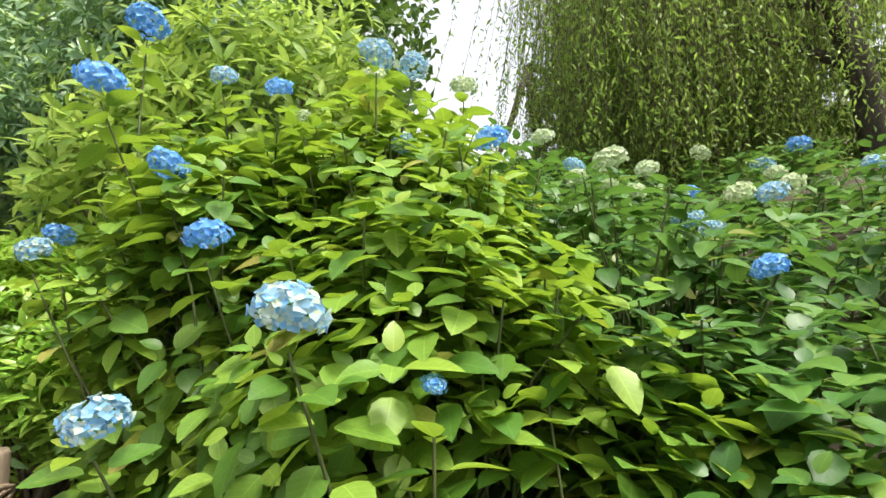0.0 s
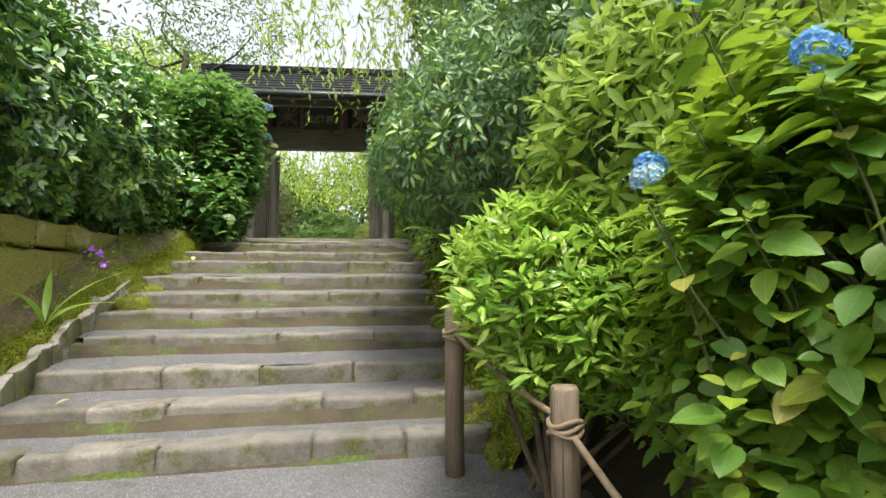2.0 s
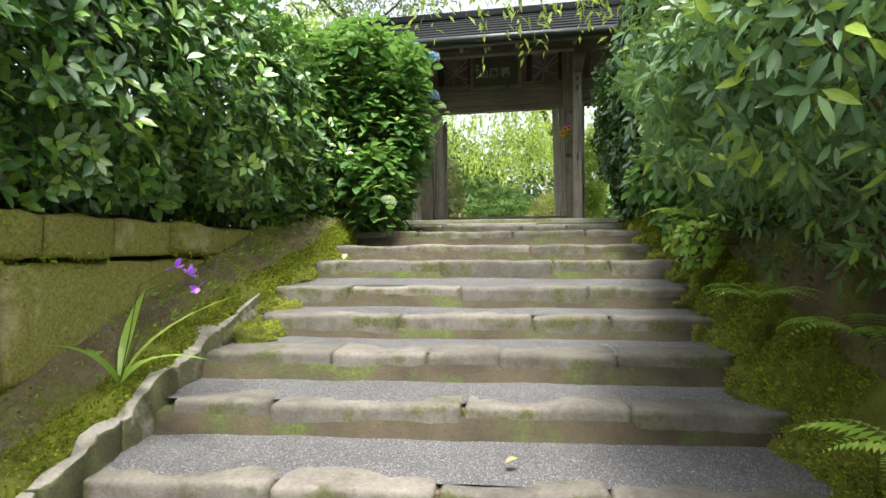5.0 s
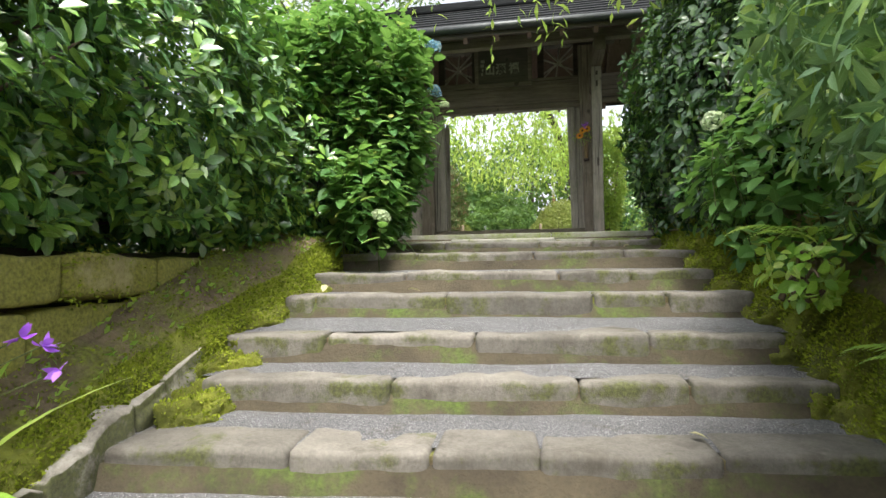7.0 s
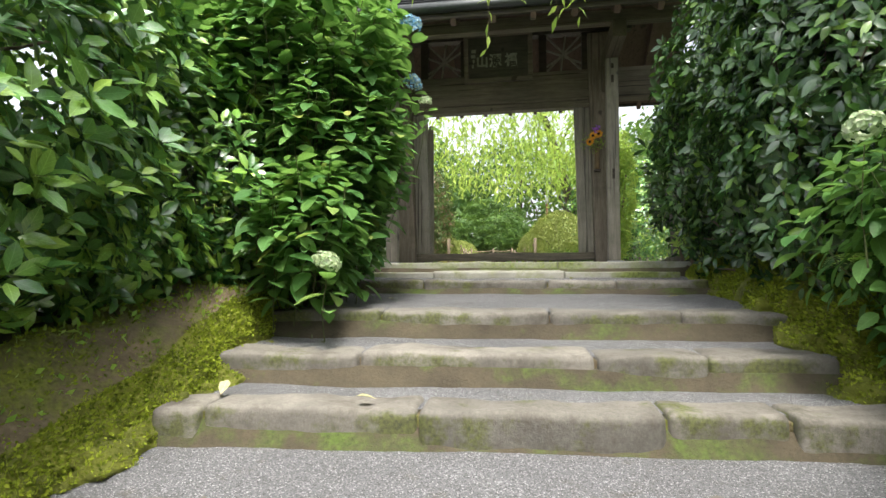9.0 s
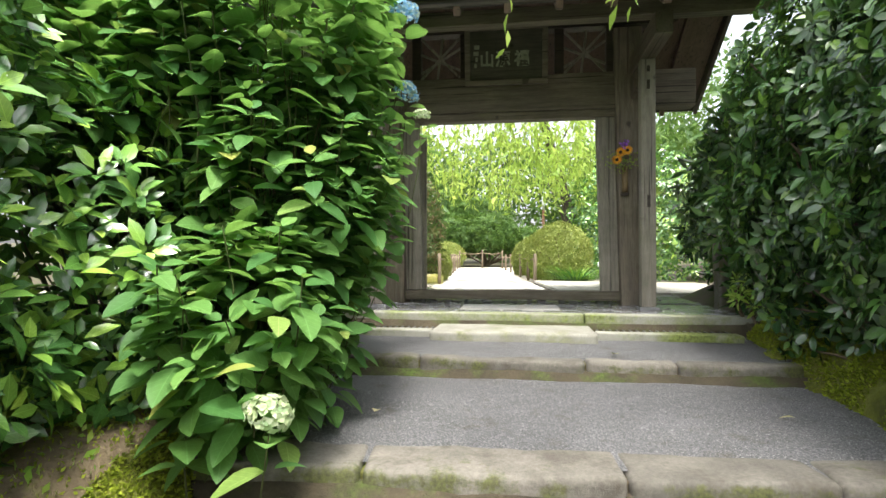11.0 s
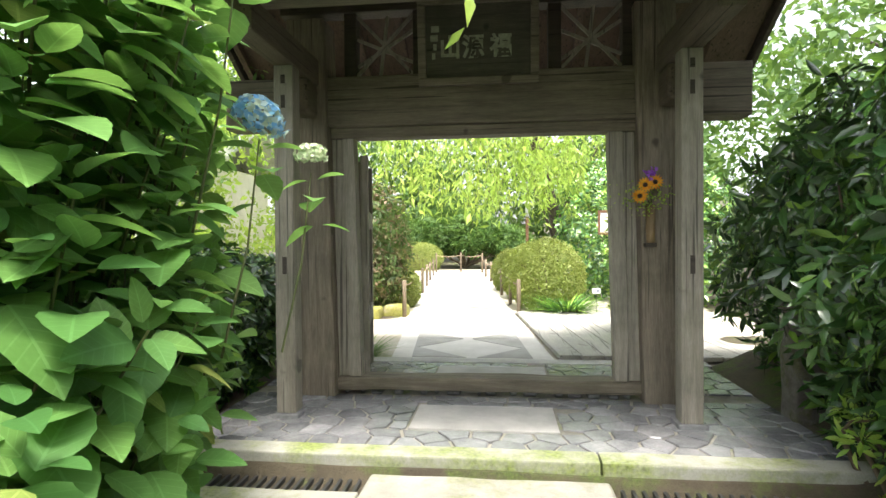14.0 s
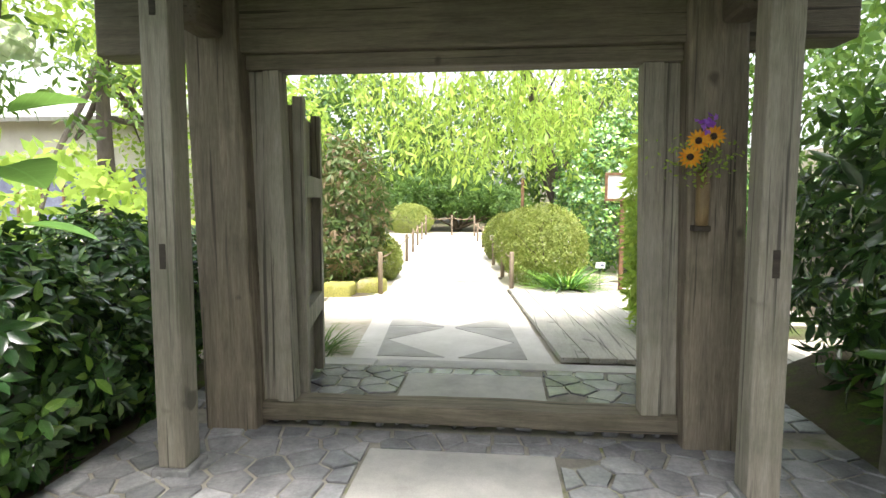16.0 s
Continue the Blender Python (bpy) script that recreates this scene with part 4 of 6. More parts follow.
def flat(name, pts, z0, z1, mat, parent, label=""):
    bm = bmesh.new()
    lo = [bm.verts.new((x, y, z0)) for x, y in pts]
    hi = [bm.verts.new((x, y, z1)) for x, y in pts]
    bm.faces.new(hi)
    for k in range(len(pts)):
        bm.faces.new((lo[k], lo[(k + 1) % len(pts)], hi[(k + 1) % len(pts)], hi[k]))
    bmesh.ops.recalc_face_normals(bm, faces=bm.faces)
    return part(name, bm, mat, parent, label)


flat("paving_bed", [path_pt(-0.88, 0), path_pt(0.88, 0), path_pt(0.98, 17), path_pt(-0.98, 17)], 2.1, 2.255, M["path"], garden)
for k in range(4):
    v = 0.2 + k * 1.17
    for sgn in (-1, 1):
        flat("inlay", [path_pt(sgn * 0.66, v + 0.02), path_pt(sgn * 0.66, v + 1.15), path_pt(sgn * 0.06, v + 1.15), path_pt(sgn * 0.62, v + 0.585), path_pt(sgn * 0.06, v + 0.02)][::sgn], 2.24, 2.26, M["pathgrey"], garden, "grey gravel inlay")
sand = sheet("garden_ground", [[(x, y, 2.246) for x in np.linspace(-9, 8, 18)] for y in np.linspace(14.62, 34, 20)], M["sand"], None, "", 0.0, 0.004)
tagged(sand, "pale sandy garden ground with moss patches", "ground", kind="structure")
deck = thing("boardwalk", "pale grey wooden plank boardwalk", "boardwalk", at=(0.5, 16.5, 2.25))
for k in range(9):
    u0 = 0.92 + k * 0.235
    part("plank", beam_bm((*path_pt(u0 + 0.11, 0.1), 2.3), (*path_pt(u0 + 0.11, 3.7), 2.3), 0.225, 0.045, 0.005), M["deck"], deck)
for v in (0.3, 1.9, 3.4):
    part("joist", beam_bm((*path_pt(0.94, v), 2.255), (*path_pt(3.0, v), 2.255), 0.08, 0.045), M["woodx"], deck)

# rope fences in the garden
def fence_post(x, y, h=0.62, r=0.035, group="garden fence posts"):
    th = thing("fence_post", "short dark wooden fence post beside the path", "post", group, at=(x, y, 2.25))
    part("shaft", tube_bm([(x, y, 2.22), (x, y, 2.25 + h - 0.02), (x, y, 2.25 + h)], [r, r, r * 0.8], 10), M["logpost"], th, smooth=True)
    return th


def rope(name, pts, r, label, sag=0.06):
    full = []
    for a, b in zip(pts, pts[1:]):
        for k in range(6):
            s = k / 6
            full.append((a[0] + (b[0] - a[0]) * s, a[1] + (b[1] - a[1]) * s, a[2] + (b[2] - a[2]) * s - sag * 4 * s * (1 - s)))
    full.append(pts[-1])
    bm = tube_bm(full, r, 6)
    o = part(name, bm, M["rope"], None, label, True)
    return tagged(o, label, "rope")


right_posts = [(-0.95, 18.35), (-1.07, 20.1), (-1.25, 22.0), (-1.42, 24.2), (-1.6, 26.4), (-1.85, 29.0), (-2.07, 31.5)]
left_posts = [(-2.88, 18.1), (-3.02, 20.2), (-3.2, 22.4), (-3.4, 24.6), (-3.6, 26.8), (-3.8, 29.2), (-4.0, 31.8)]
for ps in (right_posts, left_posts, [(-2.98, 31.9)]):
    for x, y in ps:
        fence_post(x, y, 0.62 if y < 30 else 0.8)
rope("fence_rope", [(x, y, 2.8) for x, y in right_posts], 0.012, "thin hemp rope strung along the garden path")
rope("fence_rope", [(x, y, 2.8) for x, y in left_posts], 0.012, "thin hemp rope strung along the garden path")
rope("fence_rope", [(-4.0, 31.8, 2.95), (-2.98, 31.9, 2.95), (-2.07, 31.5, 2.95)], 0.014, "thin hemp rope closing the path's end")


# rope posts at the foot of the steps
def rope_post(x, y, z0, z1, r=0.055):
    th = thing("rope_post", "weathered round log post bound with rope", "post", "posts beside the steps", at=(x, y, z0))
    part("shaft", tube_bm([(x, y, z0 - 0.1), (x, y, z1 - 0.015), (x, y, z1)], [r, r, r * 0.88], 16), M["logpost"], th, smooth=True)
    pts = []
    for k in range(3 * 14 + 1):
        a = k / 14 * 2 * math.pi
        pts.append((x + (r + 0.008) * math.cos(a), y + (r + 0.008) * math.sin(a), z1 - 0.19 + 0.02 * k / 14 + 0.012 * math.sin(k)))
    part("rope_binding", tube_bm(pts, 0.011, 6), M["rope"], th, "wound hemp rope", True)
    return th


rope_post(-2.37, 4.14, 0.3, 1.316)
rope_post(0.48, 4.26, 0.3, 1.28)
rope_post(0.78, 3.17, 0.25, 1.02)
rope("hanging_rope", [(0.49, 4.2, 1.12), (0.78, 3.21, 0.88), (0.95, 2.2, 0.5)], 0.014, "twisted hemp rope between log posts", 0.02)
rope("hanging_rope", [(-2.42, 4.14, 1.18), (-2.62, 3.2, 0.98), (-2.75, 1.8, 0.95)], 0.013, "twisted hemp rope between log posts", 0.03)

# framed notice and plant tag in the garden
notice = thing("notice_board", "white notice in a brown wooden frame", "notice", at=(0.65, 18.4, 3.0))
part("stand_post", box_bm(0.62, 0.68, 18.42, 18.48, 2.24, 3.66, 0.004), M["signbrown"], notice)
part("sheet", box_bm(0.42, 0.85, 18.39, 18.4, 3.66, 3.99, 0), M["white"], notice, "white printed sheet")
for x0, x1, z0, z1 in ((0.38, 0.89, 3.99, 4.03), (0.38, 0.89, 3.62, 3.66), (0.38, 0.42, 3.661, 3.989), (0.85, 0.89, 3.661, 3.989)):
    part("frame_strip", box_bm(x0, x1, 18.375, 18.41, z0, z1, 0.004), M["signbrown"], notice)
for k in range(9):
    part("text_bar", box_bm(0.46 + k * 0.042, 0.468 + k * 0.042, 18.386, 18.389, 3.72 + 0.03 * (k % 3), 3.94, 0), M["ink"], notice)
tag = thing("plant_tag", "small white plant tag on a thin stake", "tag", at=(0.4, 18.7, 2.25))
part("stake", tube_bm([(0.4, 18.7, 2.2), (0.4, 18.7, 2.62)], 0.006, 6), M["gutter"], tag)
part("card", box_bm(0.33, 0.47, 18.685, 18.695, 2.6, 2.69, 0.002), M["white"], tag)
part("text_bar", box_bm(0.4, 0.45, 18.68, 18.684, 2.63, 2.66, 0), M["ink"], tag)



# ---- plants: kinds ----
SH_HYD = leaf_shape(0.66, 9, 0.2, 0.2, 0.035, 0.42)
SH_HYD2 = leaf_shape(0.62, 2, 0.3, 0.22, 0.0, 0.42)
SH_CAM = leaf_shape(0.46, 2, 0.3, 0.18)
SH_LAN = leaf_shape(0.3, 2, 0.25, 0.25)
SH_THIN = leaf_shape(0.3, 1, 0.2, 0.3)
SH_SMALL = leaf_shape(0.5, 1, 0.2, 0.15)
SH_PETAL = leaf_shape(1.05, 1, 0.35, -0.15, 0.0, 0.58)


def head_mesh(name, seed, material, n=62):
    """A rounded flower head of four-petalled florets, of radius 1."""
    rng = np.random.default_rng(seed)
    k = np.arange(n) + 0.5
    z = 1 - 1.55 * k / n
    a = k * 2.39996
    d = np.stack([np.sqrt(np.maximum(0, 1 - z * z)) * np.cos(a), np.sqrt(np.maximum(0, 1 - z * z)) * np.sin(a), z], -1)
    d = unit(d + rng.normal(size=d.shape) * 0.07)
    c = d * rng.uniform(0.74, 1.02, (n, 1)) * np.array([1, 1, 0.82])
    e1 = unit(np.cross(d, rng.normal(size=d.shape)))
    e2 = np.cross(d, e1)
    P, A, N = [], [], []
    for q in range(4):
        t = q * np.pi / 2
        ax = e1 * np.cos(t) + e2 * np.sin(t)
        P.append(c), A.append(ax + d * rng.uniform(0.05, 0.5, (n, 1))), N.append(d + rng.normal(size=d.shape) * 0.15)
    V, F = leaves_np(SH_PETAL, np.concatenate(P), np.concatenate(A), np.concatenate(N), rng.uniform(0.22, 0.34, n * 4))
    ob = mesh_np(name, V, F, material)
    me = ob.data
    bpy.data.objects.remove(ob)
    return me


HEADS = {"b": [head_mesh("flower_head", s, M["petal_blue"]) for s in (1, 2)], "p": [head_mesh("flower_head", s, M["petal_pale"]) for s in (3, 4)],
         "w": [head_mesh("flower_head", s, M["petal_white"]) for s in (5, 6)]}
HEAD_LABEL = {"b": "blue rounded flower head", "p": "pale blue and cream flower head", "w": "creamy white flower head"}


def small_tubes(rng, P, Q, r0, r1, bend=0.06):
    """Thin stems from P to Q, slightly bowed, as one set of arrays."""
    paths = []
    for p, q in zip(P, Q):
        m = (p + q) / 2 + rng.normal(size=3) * bend
        paths.append([(p, r0), (m, (r0 + r1) / 2), (q, r1)])
    return tubes_np(paths, 5)


def hydrangea(label, blobs, base, count, size, material, seed, flowers=(), near=None, shape=None, lump=0.25, inner=0.55, lift=0.9, group="", keep=None, nodes=4):
    """Upright shoots with crosswise pairs of broad leaves, and flower heads at some tips."""
    rng = np.random.default_rng(seed)
    th = thing("hydrangea", label, "hydrangea", group, at=base)
    p, n = blob_points(rng, blobs, count, inner, lump, keep)
    fl = np.array([f[:3] for f in flowers], float).reshape(-1, 3)
    tips = np.concatenate([p, fl - np.array([0, 0, 0.07])]) if len(fl) else p
    nn = np.concatenate([n, np.tile([0, 0, 1.0], (len(fl), 1))]) if len(fl) else n
    d = unit(nn * 0.5 + np.array([0, 0, lift]) + rng.normal(size=tips.shape) * 0.28)
    az = rng.uniform(0, 6.28, len(tips))
    POS, AX, NO, SZ = [], [], [], []
    e1 = unit(np.cross(d, np.array([0.3, 0.2, 0.93]) + rng.normal(size=d.shape) * 0.3))
    e2 = np.cross(d, e1)
    gaps = [(0.0, 0.5, 0.75), (0.025, 0.85, 0.35), (0.09, 1.0, 0.1), (0.17, 0.95, 0.0), (0.27, 0.8, -0.1)][:nodes]
    for lvl, (below, rel, rise) in enumerate(gaps):
        for sgn in (0, np.pi):
            t = az + lvl * np.pi / 2 + sgn + rng.normal(size=len(tips)) * 0.2
            side = e1 * np.cos(t)[:, None] + e2 * np.sin(t)[:, None]
            pos = tips - d * (below * size / 0.14) + side * 0.018
            ax = side + d * (rise + rng.normal(size=(len(tips), 1)) * 0.12) - np.array([0, 0, 0.12])
            no = d * 1.0 - side * rise * 0.8 + np.array([0, 0, 0.4]) + rng.normal(size=side.shape) * 0.18
            ok = rng.random(len(tips)) < (0.95 if lvl < 3 else 0.75)
            if len(fl) and lvl == 0:
                ok[-len(fl):] = False
            POS.append(pos[ok]), AX.append(ax[ok]), NO.append(no[ok]), SZ.append((size * rel * rng.uniform(0.7, 1.15, len(tips)))[ok])
    POS, AX, NO, SZ = (np.concatenate(a) for a in (POS, AX, NO, SZ))
    lone = np.zeros(len(POS), bool)
    if near is not None:
        lone[np.where(near(POS))[0][:280]] = True
    V, F = leaves_np(shape or SH_HYD, POS[~lone], AX[~lone], NO[~lone], SZ[~lone])
    crown = mesh_np("foliage", V, F, material, th, smooth=True, shape=shape or SH_HYD)
    crown["kind"] = "stuff"
    if lone.any():
        v, f = shape or SH_HYD
        o = mesh_np("leaf", v, f, material, None, smooth=True, shape=(v, f))
        leaf_me = o.data
        bpy.data.objects.remove(o)
        a = unit(AX[lone])
        q = unit(NO[lone] - a * (NO[lone] * a).sum(-1, keepdims=True))
        x = np.cross(a, q)
        inv = Matrix.Translation(base).inverted()
        for i in range(len(a)):
            o = new("leaf", leaf_me)
            o.parent = th
            s = float(SZ[lone][i])
            m = Matrix((x[i] * s, a[i] * s, q[i] * s)).transposed().to_4x4()
            m.translation = POS[lone][i]
            o.matrix_basis = inv @ m
    low = tips - d * 0.35 + (np.array(base) - tips) * np.array([0.12, 0.12, 0.18])
    V, F = small_tubes(rng, np.concatenate([tips[: len(p) : 5], tips[len(p):]]), np.concatenate([low[: len(p) : 5], low[len(p):]]), 0.003, 0.005, 0.02)
    deep = low + (np.array(base) - low) * np.array([0.35, 0.35, 0.8])
    W, G = small_tubes(rng, low[::6], deep[::6], 0.005, 0.008, 0.06)
    o = mesh_np("stem_tangle", *join_np([(V, F), (W, G)]), M["stem"], th, smooth=True)
    o["kind"] = "stuff"
    for i, (x, y, z, r, kind) in enumerate(flowers):
        o = new("flower_head", HEADS[kind][i % 2])
        o.parent = th
        o.matrix_basis = Matrix.Translation(Vector((x, y, z)) - Vector(base)) @ pose(0, 0, 0, rng.uniform(-25, 25), rng.uniform(-25, 25), rng.uniform(0, 360)) @ Matrix.Diagonal((r, r, r * 0.86, 1))
        tagged(o, HEAD_LABEL[kind])
    return th


def strands(rng, starts, lengths, step, size, shape, sway=0.25):
    """Hanging twigs with narrow leaves on both sides."""
    paths, P, A, N = [], [], [], []
    for s, L in zip(starts, lengths):
        h = rng.uniform(0, 6.28)
        out = np.array([math.cos(h), math.sin(h), 0]) * rng.uniform(0.05, 2.6 * sway) * L
        n = max(3, int(L / step))
        t = np.linspace(0, 1, n)[:, None]
        pts = s + out * np.sqrt(t) * 0.8 + np.array([0, 0, 0.25]) * L * np.sin(np.pi * np.minimum(1, t * 2)) * rng.random() - np.array([0, 0, 1]) * L * t ** rng.uniform(1.1, 1.9) + np.cumsum(rng.normal(size=(n, 3)) * 0.012, 0)
        paths.append([(q, 0.004 * (1 - 0.7 * k / n)) for k, q in list(enumerate(pts))[:: max(1, n // 5)]])
        a = rng.uniform(0, 6.28) + np.arange(n) * 2.6
        side = np.stack([np.cos(a), np.sin(a), np.zeros(n)], -1)
        P.append(pts), A.append(side * 0.9 + np.array([0, 0, -0.6]) + rng.normal(size=side.shape) * 0.4), N.append(side * 0.75 + np.array([0, 0, 0.7]) + rng.normal(size=side.shape) * 0.3)
    P, A, N = np.concatenate(P), np.concatenate(A), np.concatenate(N)
    return leaves_np(shape, P, A, N, size * rng.uniform(0.6, 1.2, len(P))), tubes_np([q for q in paths if len(q) > 2], 3)


def limb(pts, r0, r1):
    n = len(pts)
    return tube_bm(pts, [r0 + (r1 - r0) * i / (n - 1) for i in range(n)], 10)


def weeping_tree(label, trunk, blobs, count, lengths, size, material, seed, keep=None, step=0.045, floor_z=None, limbs=()):
    rng = np.random.default_rng(seed)
    th = thing("weeping_tree", label, "tree", at=trunk[0])
    part("trunk", limb(trunk, 0.2, 0.08), M["bark"], th, smooth=True)
    for q in limbs:
        part("limb", limb(q, 0.06, 0.015), M["bark"], th, smooth=True)
    p, n = blob_points(rng, blobs, count, 0.7, 0.2, keep)
    L = rng.uniform(*lengths, len(p))
    if floor_z is not None:
        L = np.clip(np.minimum(L, p[:, 2] - floor_z + rng.normal(size=len(p)) * 0.25), 0.3, None)
    (V, F), (W, G) = strands(rng, p, L, step, size, SH_THIN)
    o = mesh_np("foliage", V, F, material, th)
    o["kind"] = "stuff"
    o = mesh_np("twig_tangle", W, G, M["twig"], th)
    o["kind"] = "stuff"
    return th


def tree(label, base, top, blobs, count, size, material, seed, shape=None, r0=0.16, whorl=3, limbs=7, lump=0.3, inner=0.7):
    """A trunk, limbs and a ragged crown of leaf sprays."""
    rng = np.random.default_rng(seed)
    th = thing("tree", label, "tree", at=base)
    b, t = np.array(base, float), np.array(top, float)
    mid = (b + t) / 2 + rng.normal(size=3) * 0.15
    part("trunk", limb([b - np.array([0, 0, 0.2]), (b * 2 + mid) / 3, mid, (mid + t) / 2, t], r0, r0 * 0.35), M["bark"], th, smooth=True)
    p, n = blob_points(rng, blobs, count, inner, lump)
    for k in range(limbs):
        q = p[rng.integers(len(p))]
        s = mid + (t - mid) * rng.random()
        m = (s + q) / 2 + rng.normal(size=3) * 0.25
        part("limb", limb([s, (s + m) / 2 + rng.normal(size=3) * 0.05, m, (m + q) / 2 + rng.normal(size=3) * 0.08, q], r0 * 0.35, 0.012), M["bark"], th, smooth=True)
    V, F = foliage(rng, p, n, shape or SH_SMALL, size, whorl, 0.2, 0.5, 0.8, 0.35)
    o = mesh_np("foliage", V, F, material, th)
    o["kind"] = "stuff"
    return th


def grass_tuft(label, x, y, z, r, count, seed, material, length=0.4):
    rng = np.random.default_rng(seed)
    a = rng.uniform(0, 6.28, count)
    rr = r * 0.4 * np.sqrt(rng.random(count))
    side = np.stack([np.cos(a), np.sin(a), np.zeros(count)], -1)
    pos = np.array([x, y, z]) + side * rr[:, None]
    ax = side * rng.uniform(0.3, 1.0, (count, 1)) + np.array([0, 0, 1.0])
    V, F = leaves_np(leaf_shape(0.045, 4, 0.2, 0.75), pos, ax, np.array([0, 0, 1.0]) - side * 0.3, length * rng.uniform(0.6, 1.2, count))
    o = mesh_np("grass_tuft", V, F, material)
    return tagged(o, label, "grass", kind="stuff")


def fern(x, y, z, seed, fronds=9, length=0.42, label="green fern with feathery fronds on the mossy bank"):
    rng = np.random.default_rng(seed)
    th = thing("fern", label, "fern", "ferns on the bank", at=(x, y, z))
    for k in range(fronds):
        a = k * 6.28 / fronds + rng.normal() * 0.2
        out = np.array([math.cos(a), math.sin(a), 0])
        L = length * rng.uniform(0.7, 1.15)
        t = np.linspace(0.12, 1, 16)[:, None]
        pts = np.array([x, y, z]) + out * L * t + np.array([0, 0, 1]) * L * (0.75 * t - 0.75 * t * t)
        side = np.cross(out, [0, 0, 1.0])
        sz = L * 0.28 * np.sin(np.pi * np.clip(t[:, 0] * 0.85 + 0.12, 0, 1))
        P = np.concatenate([pts, pts])
        A = np.concatenate([np.tile(side + out * 0.4, (16, 1)), np.tile(-side + out * 0.4, (16, 1))])
        V, F = leaves_np(leaf_shape(0.26, 1, 0.1, 0.15), P, A, np.tile(np.array([0, 0, 1.0]), (32, 1)), np.concatenate([sz, sz]))
        mesh_np("frond", V, F, M["bright"], th)["kind"] = "stuff"
    return th


# ---- plants by the lower landing ----
FL1 = [(1.11, 1.41, 1.54, 0.066, "p"), (1.15, 2.01, 1.73, 0.058, "b"), (0.88, 1.71, 1.34, 0.058, "p"), (1.15, 2.86, 2.66, 0.078, "b"), (0.96, 2.51, 2.26, 0.074, "b"),
       (1.1, 2.23, 1.95, 0.058, "b"), (0.89, 2.64, 1.77, 0.047, "b"), (1.98, 1.79, 2.1, 0.058, "b"), (1.84, 2.1, 2.13, 0.043, "p")]
FL1B = [(1.33, 1.29, 1.41, 0.023, "b"), (1.34, 2.52, 2.38, 0.047, "p"), (1.47, 2.33, 2.31, 0.047, "b"), (0.82, 2.53, 1.71, 0.047, "p"), (1.94, 2.17, 2.47, 0.055, "p"), (1.86, 2.33, 2.46, 0.051, "w"),
        (2.36, 2.34, 2.55, 0.062, "w"), (1.7, 2.06, 2.41, 0.062, "p"), (1.53, 2.25, 2.2, 0.027, "w")]
hydrangea("tall hydrangea bush with blue flower heads beside the landing", [(1.68, 1.84, 1.11, 0.62, 0.86, 0.78), (1.34, 2.57, 1.35, 0.43, 0.55, 0.86), (1.92, 2.34, 1.66, 0.62, 0.62, 0.74), (1.71, 1.05, 0.92, 0.58, 0.62, 0.55)],
          (1.67, 1.91, 0.68), 1700, 0.12, M["hydr"], 11, FL1 + FL1B, lambda p: (p[:, 0] < 1.6) & (p[:, 1] < 2.9) & (p[:, 2] > 1.05), keep=lambda p: (p[:, 0] > 0.62 + 0.12 * p[:, 1]) & ((p[:, 0] - 0.7) ** 2 + (p[:, 1] - 0.5) ** 2 > np.where(p[:, 1] < 1.35, 1.6, 0.8)), nodes=5)
FL2 = [(2.43, 1.94, 2.23, 0.047, "w"), (2.48, 1.66, 2.09, 0.062, "w"), (2.53, 1.86, 2.11, 0.043, "p"), (2.42, 1.77, 2.03, 0.043, "w"), (2.69, 1.63, 2.08, 0.047, "w"), (2.55, 1.6, 1.97, 0.039, "w"), (2.56, 1.72, 2.01, 0.039, "w"),
       (2.78, 1.54, 1.87, 0.043, "p"), (2.8, 1.49, 1.88, 0.039, "p"), (2.76, 1.42, 1.83, 0.043, "p"), (2.32, 1.08, 1.65, 0.047, "b")]
hydrangea("hydrangea bush with cream and pale blue flower heads", [(2.5, 1.64, 1.31, 0.7, 0.7, 0.66), (2.36, 0.91, 1.03, 0.62, 0.62, 0.56), (2.6, 2.52, 1.66, 0.7, 0.62, 0.66), (2.99, 0.37, 1.03, 0.7, 0.62, 0.58)], (2.51, 1.56, 1.07), 900, 0.115, M["hydr_shade"], 21, FL2, keep=lambda p: (p[:, 0] > 1.55) & (p[:, 0] - 0.6 + 0.8 * (p[:, 1] - 0.6) > 1.0))
FL3 = [(3.2, 1.49, 2.03, 0.062, "w"), (3.25, 1.38, 2.02, 0.062, "p"), (3.34, 1.33, 2.06, 0.055, "w"), (3.12, 1.67, 2.05, 0.039, "b"), (4.83, 2.39, 2.69, 0.07, "w"), (5.02, 2.03, 2.55, 0.078, "p"), (5.78, 2.02, 2.85, 0.094, "b"),
       (5.2, 1.41, 2.48, 0.078, "p"), (4.69, 1.84, 2.41, 0.07, "w"), (4.41, 1.5, 2.23, 0.07, "w")]
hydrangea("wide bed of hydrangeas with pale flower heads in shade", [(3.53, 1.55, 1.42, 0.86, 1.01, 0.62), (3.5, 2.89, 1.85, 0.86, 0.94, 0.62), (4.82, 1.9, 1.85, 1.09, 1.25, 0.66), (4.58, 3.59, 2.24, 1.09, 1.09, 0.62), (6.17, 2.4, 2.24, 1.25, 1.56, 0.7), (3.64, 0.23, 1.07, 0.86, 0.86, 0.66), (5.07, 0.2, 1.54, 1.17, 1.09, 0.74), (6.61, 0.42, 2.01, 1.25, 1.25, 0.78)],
          (4.26, 1.97, 1.7), 3000, 0.13, M["hydr_shade"], 22, FL3, shape=SH_HYD2)
